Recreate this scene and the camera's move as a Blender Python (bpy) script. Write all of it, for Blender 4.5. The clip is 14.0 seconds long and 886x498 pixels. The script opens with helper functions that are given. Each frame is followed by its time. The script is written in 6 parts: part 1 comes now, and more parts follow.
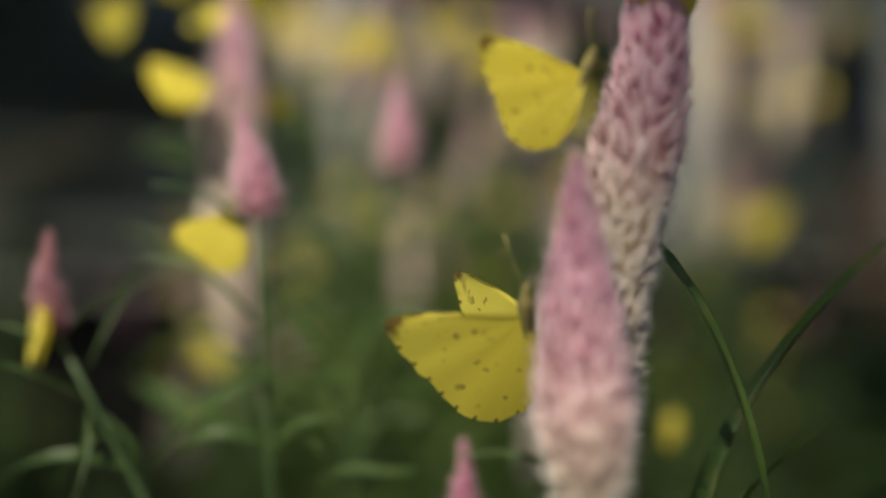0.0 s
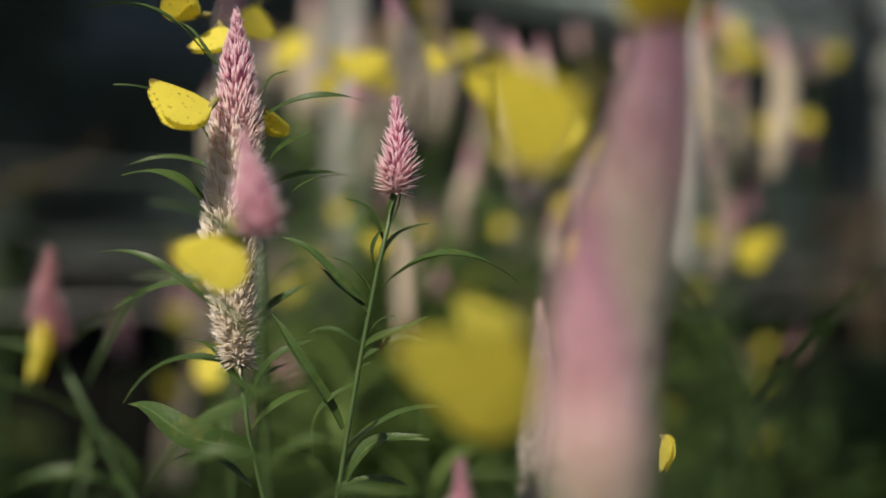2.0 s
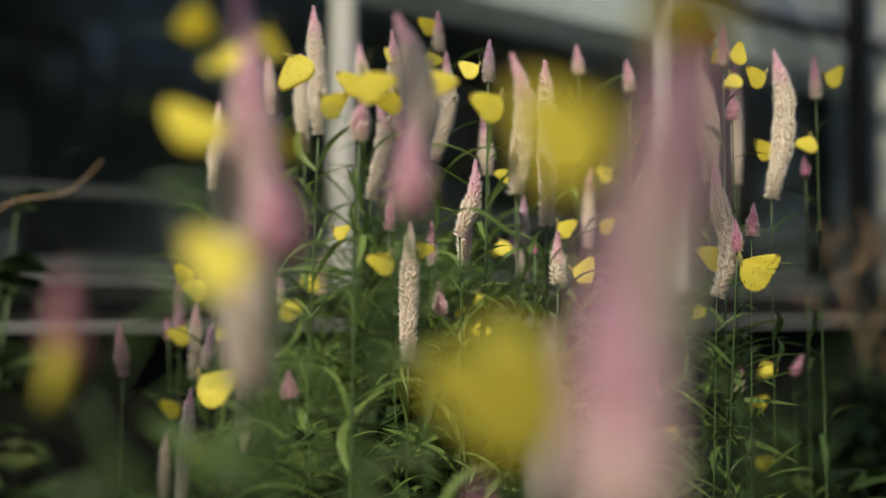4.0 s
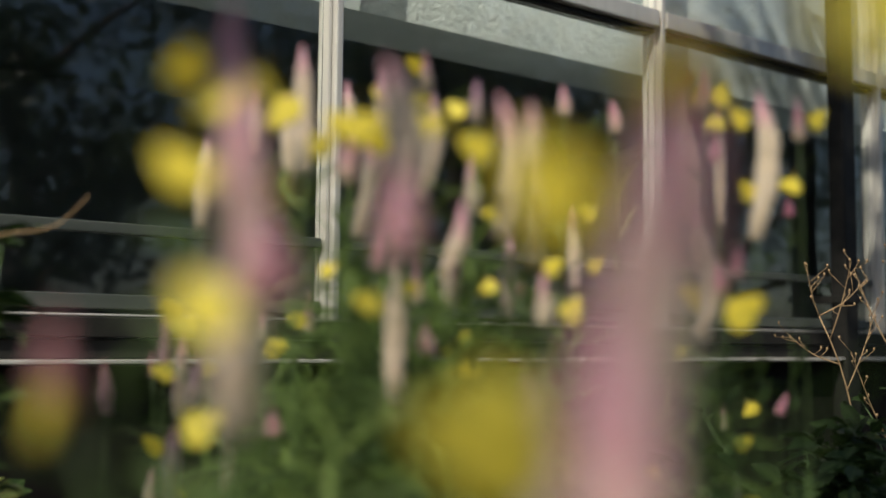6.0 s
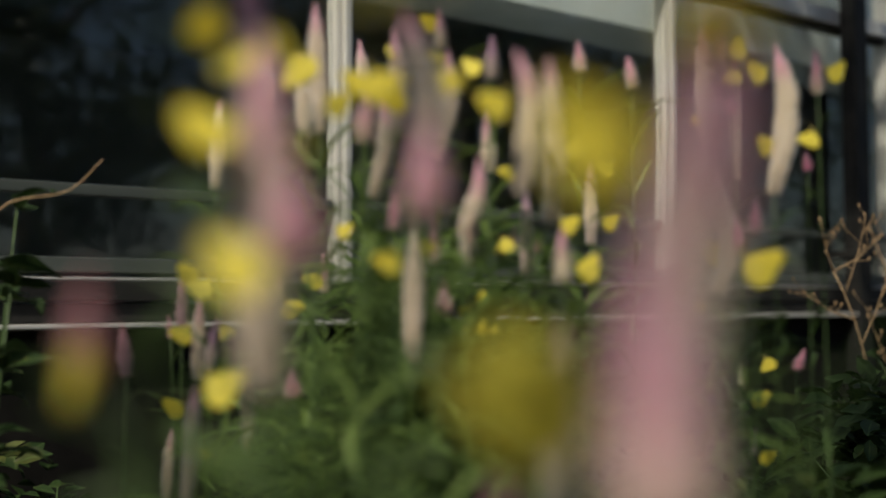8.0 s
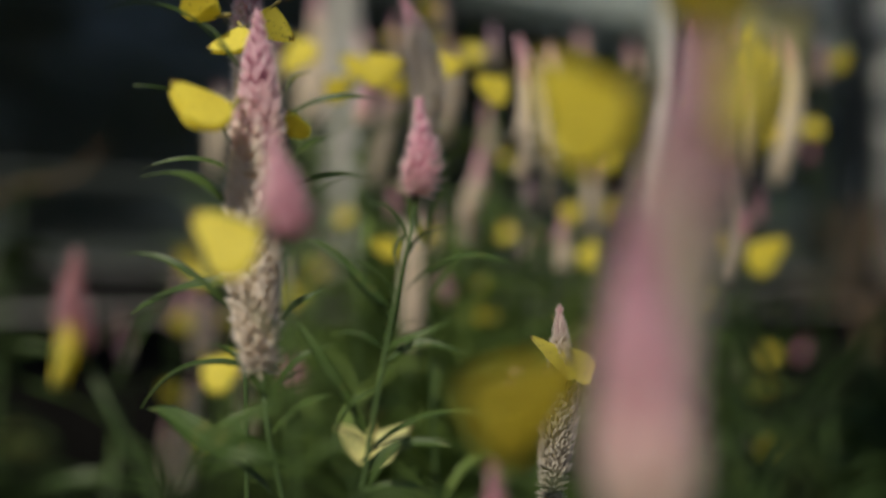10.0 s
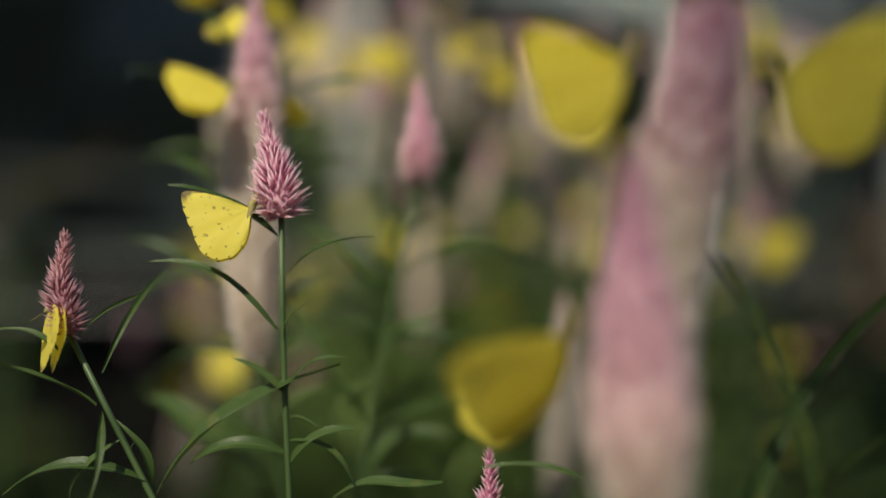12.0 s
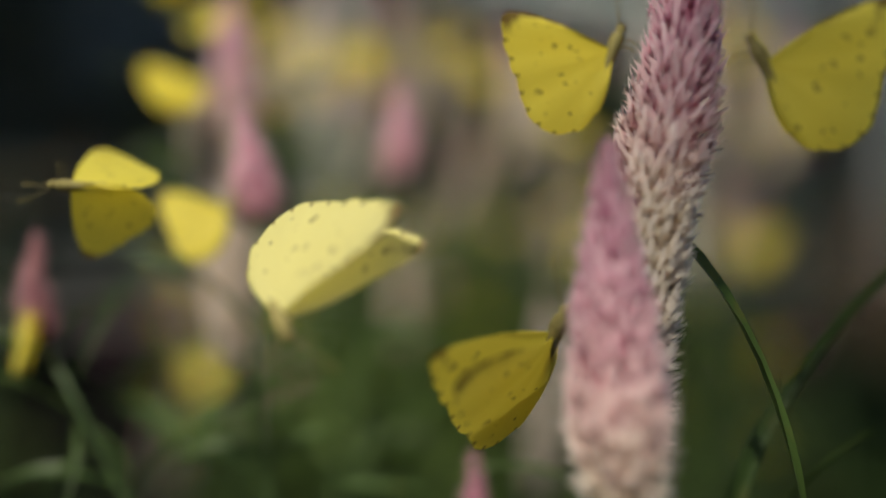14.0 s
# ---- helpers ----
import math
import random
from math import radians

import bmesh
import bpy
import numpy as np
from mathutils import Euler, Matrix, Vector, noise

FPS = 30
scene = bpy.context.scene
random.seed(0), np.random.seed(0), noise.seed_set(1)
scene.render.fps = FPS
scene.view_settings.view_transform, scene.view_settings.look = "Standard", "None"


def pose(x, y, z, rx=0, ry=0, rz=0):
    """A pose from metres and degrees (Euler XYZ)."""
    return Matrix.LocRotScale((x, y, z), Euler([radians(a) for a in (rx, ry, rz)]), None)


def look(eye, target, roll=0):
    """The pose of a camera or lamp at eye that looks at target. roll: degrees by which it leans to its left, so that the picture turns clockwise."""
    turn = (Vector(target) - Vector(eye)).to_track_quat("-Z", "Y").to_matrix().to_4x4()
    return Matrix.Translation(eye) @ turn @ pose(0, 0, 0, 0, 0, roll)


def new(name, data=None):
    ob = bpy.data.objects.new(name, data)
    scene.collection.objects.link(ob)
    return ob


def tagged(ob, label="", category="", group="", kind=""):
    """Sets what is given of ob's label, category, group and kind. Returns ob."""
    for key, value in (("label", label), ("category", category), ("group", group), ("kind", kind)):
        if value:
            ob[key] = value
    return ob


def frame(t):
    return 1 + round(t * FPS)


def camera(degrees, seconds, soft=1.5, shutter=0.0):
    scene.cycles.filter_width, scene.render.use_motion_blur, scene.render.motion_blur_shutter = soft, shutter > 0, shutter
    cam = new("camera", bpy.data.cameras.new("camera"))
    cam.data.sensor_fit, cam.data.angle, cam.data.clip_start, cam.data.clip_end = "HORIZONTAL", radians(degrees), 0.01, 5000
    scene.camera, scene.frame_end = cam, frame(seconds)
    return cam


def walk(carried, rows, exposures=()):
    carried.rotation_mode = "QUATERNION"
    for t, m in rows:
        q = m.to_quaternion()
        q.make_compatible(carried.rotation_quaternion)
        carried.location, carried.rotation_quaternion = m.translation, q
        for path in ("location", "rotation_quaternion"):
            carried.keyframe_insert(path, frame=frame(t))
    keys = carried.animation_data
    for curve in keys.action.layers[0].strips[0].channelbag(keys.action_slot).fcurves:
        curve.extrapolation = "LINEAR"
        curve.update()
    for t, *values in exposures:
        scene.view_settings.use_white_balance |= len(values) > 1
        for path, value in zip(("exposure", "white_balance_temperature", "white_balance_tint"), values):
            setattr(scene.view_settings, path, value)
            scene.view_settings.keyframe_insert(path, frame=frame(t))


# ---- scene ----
cam = camera(43.0, 14.0, 1.6)
cam.data.dof.use_dof = True
cam.data.dof.aperture_fstop = 2.2

PATH = [
    (0.0, pose(0.0091, 0.0041, 0.7506, 90.64, 0.48, 0.98)),
    (0.5, pose(0.0077, 0.0038, 0.7476, 90.75, 0.26, 1.04)),
    (1.0, pose(0.0083, 0.0029, 0.7468, 91.61, 0.13, 1.11)),
    (1.5, pose(0.0075, 0.0022, 0.7482, 91.63, -0.17, 0.58)),
    (2.0, pose(0.0070, 0.0015, 0.7488, 91.98, -0.03, 0.54)),
    (4.5, pose(-0.0011, 0.0019, 0.7487, 93.09, -0.12, 0.10)),
    (5.0, pose(-0.0000, -0.0000, 0.7500, 93.10, -0.00, 0.00)),
    (5.5, pose(-0.0017, -0.0004, 0.7513, 94.14, -0.30, -0.32)),
    (6.0, pose(-0.0018, -0.0013, 0.7523, 94.78, -0.49, -0.59)),
    (6.5, pose(-0.0021, -0.0024, 0.7526, 94.21, 0.06, -0.35)),
    (7.0, pose(-0.0045, -0.0032, 0.7517, 93.88, 0.05, -0.20)),
    (7.5, pose(-0.0077, -0.0009, 0.7515, 93.03, 0.24, -0.04)),
    (10.0, pose(-0.0048, 0.0061, 0.7474, 92.35, -0.08, 0.14)),
    (10.5, pose(-0.0007, 0.0080, 0.7452, 91.90, 0.04, 0.30)),
    (11.0, pose(0.0034, 0.0136, 0.7441, 91.99, 0.44, 0.16)),
    (11.5, pose(0.0035, 0.0132, 0.7418, 92.60, 0.41, 0.84)),
    (12.0, pose(0.0019, 0.0133, 0.7421, 92.39, -0.02, 1.07)),
    (12.5, pose(0.0014, 0.0152, 0.7417, 92.61, 0.43, 1.02)),
    (13.0, pose(0.0001, 0.0138, 0.7420, 92.37, 0.57, 0.49)),
    (13.5, pose(0.0012, 0.0160, 0.7406, 92.70, 0.44, 0.37)),
    (14.0, pose(0.0014, 0.0196, 0.7408, 92.58, 0.49, 0.12)),
]
walk(cam, PATH, [(0.0, 0.32), (6.5, 0.30), (7.0, 0.18), (7.5, 0.10), (10.0, -0.06), (11.0, 0.0), (12.5, 0.22), (14.0, 0.14)])

# the lens is focused on this point, which is pulled from the near flowers to the windows and back
focus_mark = new("focus_mark")
focus_mark.empty_display_size = 0.005
cam.data.dof.focus_object = focus_mark

# ---- world and sun ----
SUN_AT = Vector((-0.27, -0.62, 0.735)).normalized()
world = bpy.data.worlds.new("sky")
scene.world = world
world.use_nodes = True
wn = world.node_tree.nodes
sky = wn.new("ShaderNodeTexSky")
sky.sky_type = "NISHITA"
sky.sun_disc = False
sky.sun_elevation = math.asin(SUN_AT.z)
sky.sun_rotation = math.atan2(SUN_AT.x, SUN_AT.y)
world.node_tree.links.new(sky.outputs[0], wn["Background"].inputs[0])
wn["Background"].inputs[1].default_value = 0.072
sun_data = bpy.data.lights.new("sun", "SUN")
sun_data.energy, sun_data.angle, sun_data.color = 3.9, radians(0.6), (1.0, 0.93, 0.74)
sun = new("sun", sun_data)
sun.matrix_world = look(SUN_AT * 30, (0, 0, 0))


# ---- materials ----
def material(name):
    m = bpy.data.materials.new(name)
    m.use_nodes = True
    nt = m.node_tree
    return m, nt, nt.nodes["Principled BSDF"], nt.nodes["Material Output"]


def node(nt, kind, **values):
    n = nt.nodes.new(kind)
    for key, v in values.items():
        n.inputs[key.replace("_", " ")].default_value = v
    return n


def ramp(nt, source, stops):
    r = nt.nodes.new("ShaderNodeValToRGB")
    while len(r.color_ramp.elements) < len(stops):
        r.color_ramp.elements.new(0.5)
    for e, (p, c) in zip(r.color_ramp.elements, stops):
        e.position, e.color = p, (*c, 1)
    nt.links.new(source, r.inputs[0])
    return r.outputs[0]


def mix(nt, fac, a, b, blend="MIX"):
    n = nt.nodes.new("ShaderNodeMix")
    n.data_type, n.blend_type = "RGBA", blend
    for socket, v in ((n.inputs[0], fac), (n.inputs[6], a), (n.inputs[7], b)):
        if isinstance(v, bpy.types.NodeSocket):
            nt.links.new(v, socket)
        else:
            socket.default_value = (*v, 1) if isinstance(v, tuple) else v
    return n.outputs[2]


def maths(nt, op, a, b=0.5, c=0.5):
    n = nt.nodes.new("ShaderNodeMath")
    n.operation = op
    for socket, v in zip(n.inputs, (a, b, c)):
        if isinstance(v, bpy.types.NodeSocket):
            nt.links.new(v, socket)
        else:
            socket.default_value = v
    return n.outputs[0]


def noise_of(nt, coords, scale, detail=3.0):
    n = node(nt, "ShaderNodeTexNoise", Scale=scale, Detail=detail)
    nt.links.new(coords, n.inputs["Vector"])
    return n.outputs["Fac"]


def bump(nt, bsdf, height, strength, distance):
    b = node(nt, "ShaderNodeBump", Strength=strength, Distance=distance)
    nt.links.new(height, b.inputs["Height"])
    nt.links.new(b.outputs[0], bsdf.inputs["Normal"])


def thin(nt, bsdf, out, colour, share):
    """Lets part of the light through a thin leaf, petal or wing."""
    t = nt.nodes.new("ShaderNodeBsdfTranslucent")
    nt.links.new(colour, t.inputs[0])
    s = nt.nodes.new("ShaderNodeMixShader")
    s.inputs[0].default_value = share
    nt.links.new(bsdf.outputs[0], s.inputs[1])
    nt.links.new(t.outputs[0], s.inputs[2])
    nt.links.new(s.outputs[0], out.inputs[0])


def uv_parts(nt):
    uv = nt.nodes.new("ShaderNodeUVMap")
    s = nt.nodes.new("ShaderNodeSeparateXYZ")
    nt.links.new(uv.outputs[0], s.inputs[0])
    return uv.outputs[0], s.outputs[0], s.outputs[1]


def petal_material(name, tip, middle, old, pale):
    m, nt, bsdf, out = material(name)
    uv, u, v = uv_parts(nt)
    info = nt.nodes.new("ShaderNodeObjectInfo")
    tex = nt.nodes.new("ShaderNodeTexCoord")
    n = noise_of(nt, tex.outputs["Object"], 190.0, 2.0)
    along = maths(nt, "ADD", u, maths(nt, "MULTIPLY", maths(nt, "SUBTRACT", n, 0.5), 0.35))
    base = ramp(nt, along, [(0.0, tip), (0.42, middle), (0.74, tuple(0.5 * a + 0.5 * b for a, b in zip(middle, old))), (1.0, old)])
    # florets are paler towards their points
    c = mix(nt, maths(nt, "MULTIPLY", maths(nt, "POWER", v, 2.4), 0.95), base, pale)
    c = mix(nt, maths(nt, "MULTIPLY", info.outputs["Random"], 0.12), c, (0.70, 0.48, 0.50))
    c = mix(nt, maths(nt, "MULTIPLY", ramp(nt, n, [(0.3, (1, 1, 1)), (0.42, (0, 0, 0))]), 0.10), c, (0.34, 0.20, 0.15))
    nt.links.new(c, bsdf.inputs["Base Color"])
    bsdf.inputs["Roughness"].default_value = 0.55
    bsdf.inputs["Sheen Weight"].default_value = 0.15
    thin(nt, bsdf, out, c, 0.50)
    return m


PETAL_PINK = petal_material("pink_petal", (0.62, 0.13, 0.33), (0.78, 0.31, 0.50), (0.92, 0.84, 0.69), (0.98, 0.93, 0.94))
PETAL_PURPLE = petal_material("purple_petal", (0.40, 0.12, 0.36), (0.52, 0.24, 0.46), (0.70, 0.62, 0.54), (0.88, 0.76, 0.84))
PETAL_GREY = petal_material("grey_rose_petal", (0.58, 0.24, 0.33), (0.48, 0.37, 0.35), (0.46, 0.42, 0.34), (0.80, 0.75, 0.70))
PETAL_RED = petal_material("rose_red_petal", (0.55, 0.20, 0.22), (0.48, 0.20, 0.26), (0.50, 0.30, 0.40), (0.74, 0.52, 0.60))


def leaf_material(name, dark, light, rib, share=0.25, gloss=0.3):
    m, nt, bsdf, out = material(name)
    uv, u, v = uv_parts(nt)
    info = nt.nodes.new("ShaderNodeObjectInfo")
    geo = nt.nodes.new("ShaderNodeNewGeometry")
    tex = nt.nodes.new("ShaderNodeTexCoord")
    n = noise_of(nt, tex.outputs["Object"], 60.0, 4.0)
    big = noise_of(nt, tex.outputs["Object"], 9.0, 2.0)
    spread = maths(nt, "FRACT", maths(nt, "ADD", info.outputs["Random"], geo.outputs["Random Per Island"]))
    c = mix(nt, maths(nt, "MULTIPLY", maths(nt, "ADD", n, spread), 0.5), dark, light)
    c = mix(nt, maths(nt, "MULTIPLY", ramp(nt, big, [(0.60, (0, 0, 0)), (0.72, (1, 1, 1))]), 0.35), c, (0.16, 0.15, 0.04))
    off = maths(nt, "ABSOLUTE", maths(nt, "SUBTRACT", v, 0.5))
    ribs = ramp(nt, off, [(0.0, (1, 1, 1)), (0.07, (0, 0, 0))])
    c = mix(nt, maths(nt, "MULTIPLY", ribs, 0.6), c, rib)
    veins = maths(nt, "SINE", maths(nt, "MULTIPLY", maths(nt, "SUBTRACT", u, maths(nt, "MULTIPLY", off, 0.25)), 90.0))
    bump(nt, bsdf, maths(nt, "ADD", maths(nt, "MULTIPLY", veins, 0.12), n), 0.25, 0.0005)
    nt.links.new(c, bsdf.inputs["Base Color"])
    bsdf.inputs["Roughness"].default_value = 0.42
    bsdf.inputs["Specular IOR Level"].default_value = gloss
    thin(nt, bsdf, out, c, share)
    return m


LEAF = leaf_material("dark_leaf_green", (0.025, 0.052, 0.013), (0.078, 0.128, 0.031), (0.13, 0.19, 0.08))
# sunlight on the bed is put into this brighter copy of the leaf green
LEAF_BED = leaf_material("fresh_leaf_green", (0.075, 0.130, 0.030), (0.215, 0.300, 0.075), (0.28, 0.36, 0.15), 0.38)
# duller copy of the bed leaf green, standing in for shade low down
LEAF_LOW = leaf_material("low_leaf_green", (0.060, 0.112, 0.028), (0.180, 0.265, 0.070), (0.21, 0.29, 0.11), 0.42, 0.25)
# shade by the wall is put into this very dark leaf colour
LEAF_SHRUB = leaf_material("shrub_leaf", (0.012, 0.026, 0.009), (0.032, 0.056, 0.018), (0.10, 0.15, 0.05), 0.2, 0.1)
LEAF_TREE = leaf_material("tree_leaf", (0.025, 0.05, 0.015), (0.06, 0.10, 0.03), (0.10, 0.14, 0.05))


def grained(name, a, b, scale, rough, metal=0.0, relief=0.2, stretch=(1, 1, 1), depth=0.002, gloss=0.5):
    m, nt, bsdf, out = material(name)
    bsdf.inputs["Specular IOR Level"].default_value = gloss
    tex = nt.nodes.new("ShaderNodeTexCoord")
    mp = nt.nodes.new("ShaderNodeMapping")
    mp.inputs["Scale"].default_value = stretch
    nt.links.new(tex.outputs["Object"], mp.inputs[0])
    n = noise_of(nt, mp.outputs[0], scale, 6.0)
    big = noise_of(nt, mp.outputs[0], scale * 0.12, 3.0)
    both = maths(nt, "ADD", maths(nt, "MULTIPLY", n, 0.55), maths(nt, "MULTIPLY", big, 0.45))
    nt.links.new(ramp(nt, both, [(0.32, a), (0.68, b)]), bsdf.inputs["Base Color"])
    r = maths(nt, "ADD", rough - 0.1, maths(nt, "MULTIPLY", big, 0.2))
    nt.links.new(r, bsdf.inputs["Roughness"])
    bsdf.inputs["Metallic"].default_value = metal
    if relief:
        bump(nt, bsdf, n, relief, depth)
    return m


STEM = grained("stem_green", (0.034, 0.066, 0.019), (0.078, 0.128, 0.040), 90, 0.5, stretch=(1, 1, 0.1))
TWIG = grained("dry_twig", (0.24, 0.145, 0.075), (0.42, 0.29, 0.165), 120, 0.75)
BARK = grained("bark", (0.05, 0.04, 0.03), (0.14, 0.11, 0.08), 14, 0.9, relief=0.6, stretch=(1, 1, 0.2), depth=0.02)
SOIL = grained("soil", (0.008, 0.006, 0.005), (0.026, 0.020, 0.014), 26, 0.95, relief=0.8, depth=0.02, gloss=0.1)
ALUMINIUM = grained("weathered_aluminium", (0.50, 0.485, 0.465), (0.68, 0.66, 0.63), 30, 0.42, 0.35, 0.08, (1, 1, 0.05))
# dimmer than the posts: shade on the set-back sash is put into its colour
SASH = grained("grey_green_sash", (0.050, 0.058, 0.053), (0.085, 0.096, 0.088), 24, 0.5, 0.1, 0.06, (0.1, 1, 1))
DARK_METAL = grained("dark_metal", (0.010, 0.010, 0.010), (0.024, 0.023, 0.022), 30, 0.6, 0.0, 0.1, gloss=0.15)
PLASTER = grained("rough_plaster", (0.35, 0.39, 0.41), (0.50, 0.54, 0.55), 70, 0.9, relief=0.8, depth=0.006)
# the shade at the wall's foot is put into this near-black colour
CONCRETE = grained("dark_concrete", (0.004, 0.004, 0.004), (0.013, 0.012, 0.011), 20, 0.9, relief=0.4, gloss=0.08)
# room paint, lifted blue-grey to stand in for sky sheen on the glass
ROOM = grained("room_paint", (0.20, 0.235, 0.27), (0.28, 0.325, 0.365), 6, 0.85, relief=0.05)
BODY = grained("insect_body", (0.16, 0.13, 0.04), (0.34, 0.29, 0.10), 900, 0.8, relief=0.5, depth=0.0003)
SLATE = grained("roof_sheet", (0.10, 0.10, 0.105), (0.17, 0.17, 0.175), 12, 0.6)


def glass_material():
    m, nt, bsdf, out = material("window_glass")
    bsdf.inputs["Base Color"].default_value = (0.93, 0.97, 0.96, 1)
    bsdf.inputs["Transmission Weight"].default_value = 1.0
    bsdf.inputs["Roughness"].default_value = 0.0
    bsdf.inputs["IOR"].default_value = 1.50
    return m


GLASS = glass_material()


def wing_material(name, yellow, deep, mark, edge_from, apex):
    m, nt, bsdf, out = material(name)
    uv, u, v = uv_parts(nt)
    info = nt.nodes.new("ShaderNodeObjectInfo")
    tex = nt.nodes.new("ShaderNodeTexCoord")
    fine = noise_of(nt, tex.outputs["Object"], 260.0, 3.0)
    soft = noise_of(nt, tex.outputs["Object"], 70.0, 2.0)
    c = mix(nt, maths(nt, "ADD", maths(nt, "MULTIPLY", soft, 0.5), maths(nt, "MULTIPLY", info.outputs["Random"], 0.4)), yellow, deep)
    # veins fan out from the root of the wing
    fan = maths(nt, "ABSOLUTE", maths(nt, "SINE", maths(nt, "MULTIPLY", u, 34.0)))
    vein = maths(nt, "MULTIPLY", ramp(nt, fan, [(0.0, (1, 1, 1)), (0.12, (0, 0, 0))]), 0.35)
    c = mix(nt, vein, c, tuple(min(1.0, 1.15 * a) for a in yellow))
    spots = ramp(nt, noise_of(nt, tex.outputs["Object"], 480.0, 1.0), [(0.66, (0, 0, 0)), (0.70, (1, 1, 1))])
    inner = ramp(nt, v, [(0.30, (0, 0, 0)), (0.42, (1, 1, 1)), (0.80, (1, 1, 1)), (0.90, (0, 0, 0))])
    c = mix(nt, maths(nt, "MULTIPLY", maths(nt, "MULTIPLY", spots, inner), 0.6), c, mark)
    rim = ramp(nt, v, [(edge_from, (0, 0, 0)), (min(0.999, edge_from + 0.02), (1, 1, 1))])
    dashes = ramp(nt, fan, [(0.12, (1, 1, 1)), (0.35, (0, 0, 0))])
    c = mix(nt, maths(nt, "MULTIPLY", rim, dashes), c, mark)
    tip = maths(nt, "MULTIPLY", ramp(nt, u, [(0.10, (1, 1, 1)), (0.17, (0, 0, 0))]), ramp(nt, v, [(0.84, (0, 0, 0)), (0.90, (1, 1, 1))]))
    c = mix(nt, maths(nt, "MULTIPLY", tip, maths(nt, "MULTIPLY", ramp(nt, fine, [(0.40, (0, 0, 0)), (0.56, (1, 1, 1))]), apex)), c, mark)
    nt.links.new(c, bsdf.inputs["Base Color"])
    bsdf.inputs["Roughness"].default_value = 0.6
    bsdf.inputs["Sheen Weight"].default_value = 0.1
    bump(nt, bsdf, fine, 0.2, 0.0002)
    thin(nt, bsdf, out, c, 0.48)
    return m


WING = wing_material("yellow_wing", (0.93, 0.82, 0.12), (0.80, 0.66, 0.055), (0.13, 0.07, 0.02), 0.955, 0.9)
WING_PALE = wing_material("pale_yellow_wing", (0.92, 0.88, 0.42), (0.88, 0.80, 0.28), (0.13, 0.07, 0.02), 0.95, 0.9)
WING_ORANGE = wing_material("orange_wing", (0.62, 0.20, 0.03), (0.45, 0.13, 0.02), (0.03, 0.02, 0.015), 0.86, 1.0)
WING_WHITE = wing_material("white_wing", (0.80, 0.82, 0.76), (0.70, 0.74, 0.68), (0.10, 0.10, 0.09), 0.96, 0.8)


# ---- mesh helpers ----
def mesh_of(name, verts, faces, uvs=None, mat=None, smooth=True):
    me = bpy.data.meshes.new(name)
    me.from_pydata([tuple(v) for v in verts], [], faces)
    if uvs is not None:
        layer = me.uv_layers.new(name="UVMap")
        idx = np.empty(len(me.loops), dtype=np.int32)
        me.loops.foreach_get("vertex_index", idx)
        layer.data.foreach_set("uv", np.asarray(uvs, dtype=np.float32)[idx].ravel())
    if smooth:
        me.polygons.foreach_set("use_smooth", [True] * len(me.polygons))
    if mat:
        me.materials.append(mat)
    me.update()
    return me


def child(name, me, parent, m=None, label=""):
    ob = new(name, me)
    ob.parent = parent
    if m is not None:
        ob.matrix_basis = m
    return tagged(ob, label)


def part(name, bm, mat, parent, label="", bevel=0.0):
    if bevel:
        bmesh.ops.bevel(bm, geom=bm.edges[:], offset=bevel, segments=2, affect="EDGES", profile=0.6)
    me = bpy.data.meshes.new(name)
    bm.to_mesh(me)
    bm.free()
    me.materials.append(mat)
    return child(name, me, parent, None, label) if parent else tagged(new(name, me), label)


def box(x0, x1, y0, y1, z0, z1, bm=None):
    bm = bm or bmesh.new()
    bmesh.ops.create_cube(bm, size=1.0, matrix=Matrix.LocRotScale(((x0 + x1) / 2, (y0 + y1) / 2, (z0 + z1) / 2), None, (x1 - x0, y1 - y0, z1 - z0)))
    return bm


def curve_points(points, n):
    """Points along a smooth line through the given ones."""
    p = np.asarray(points, dtype=float)
    if len(p) == 2:
        return p[0] + np.linspace(0, 1, n)[:, None] * (p[1] - p[0])
    t = np.concatenate([[0], np.cumsum(np.linalg.norm(np.diff(p, axis=0), axis=1))])
    slope = np.gradient(p, t, axis=0)
    out = []
    for s in np.linspace(0, t[-1], n):
        i = min(len(p) - 2, max(0, int(np.searchsorted(t, s)) - 1))
        h = t[i + 1] - t[i]
        f = (s - t[i]) / h
        out.append((1 + 2 * f) * (1 - f) ** 2 * p[i] + f * (1 - f) ** 2 * h * slope[i] + f * f * (3 - 2 * f) * p[i + 1] + f * f * (f - 1) * h * slope[i + 1])
    return np.array(out)


def tube(points, radii, sides=7):
    """Vertices and faces of a round tube along points."""
    p = np.asarray(points)
    verts, faces = [], []
    t = np.gradient(p, axis=0)
    t /= np.linalg.norm(t, axis=1)[:, None] + 1e-12
    ref = np.array([0.13, -0.99, 0.05])
    for i in range(len(p)):
        a = np.cross(t[i], ref)
        a /= np.linalg.norm(a)
        b = np.cross(t[i], a)
        for k in range(sides):
            w = 2 * math.pi * k / sides
            verts.append(p[i] + radii[i] * (a * math.cos(w) + b * math.sin(w)))
    for i in range(len(p) - 1):
        for k in range(sides):
            l = (k + 1) % sides
            faces.append((i * sides + k, i * sides + l, (i + 1) * sides + l, (i + 1) * sides + k))
    faces.append(tuple(range(sides))[::-1])
    faces.append(tuple(range((len(p) - 1) * sides, len(p) * sides)))
    return verts, faces


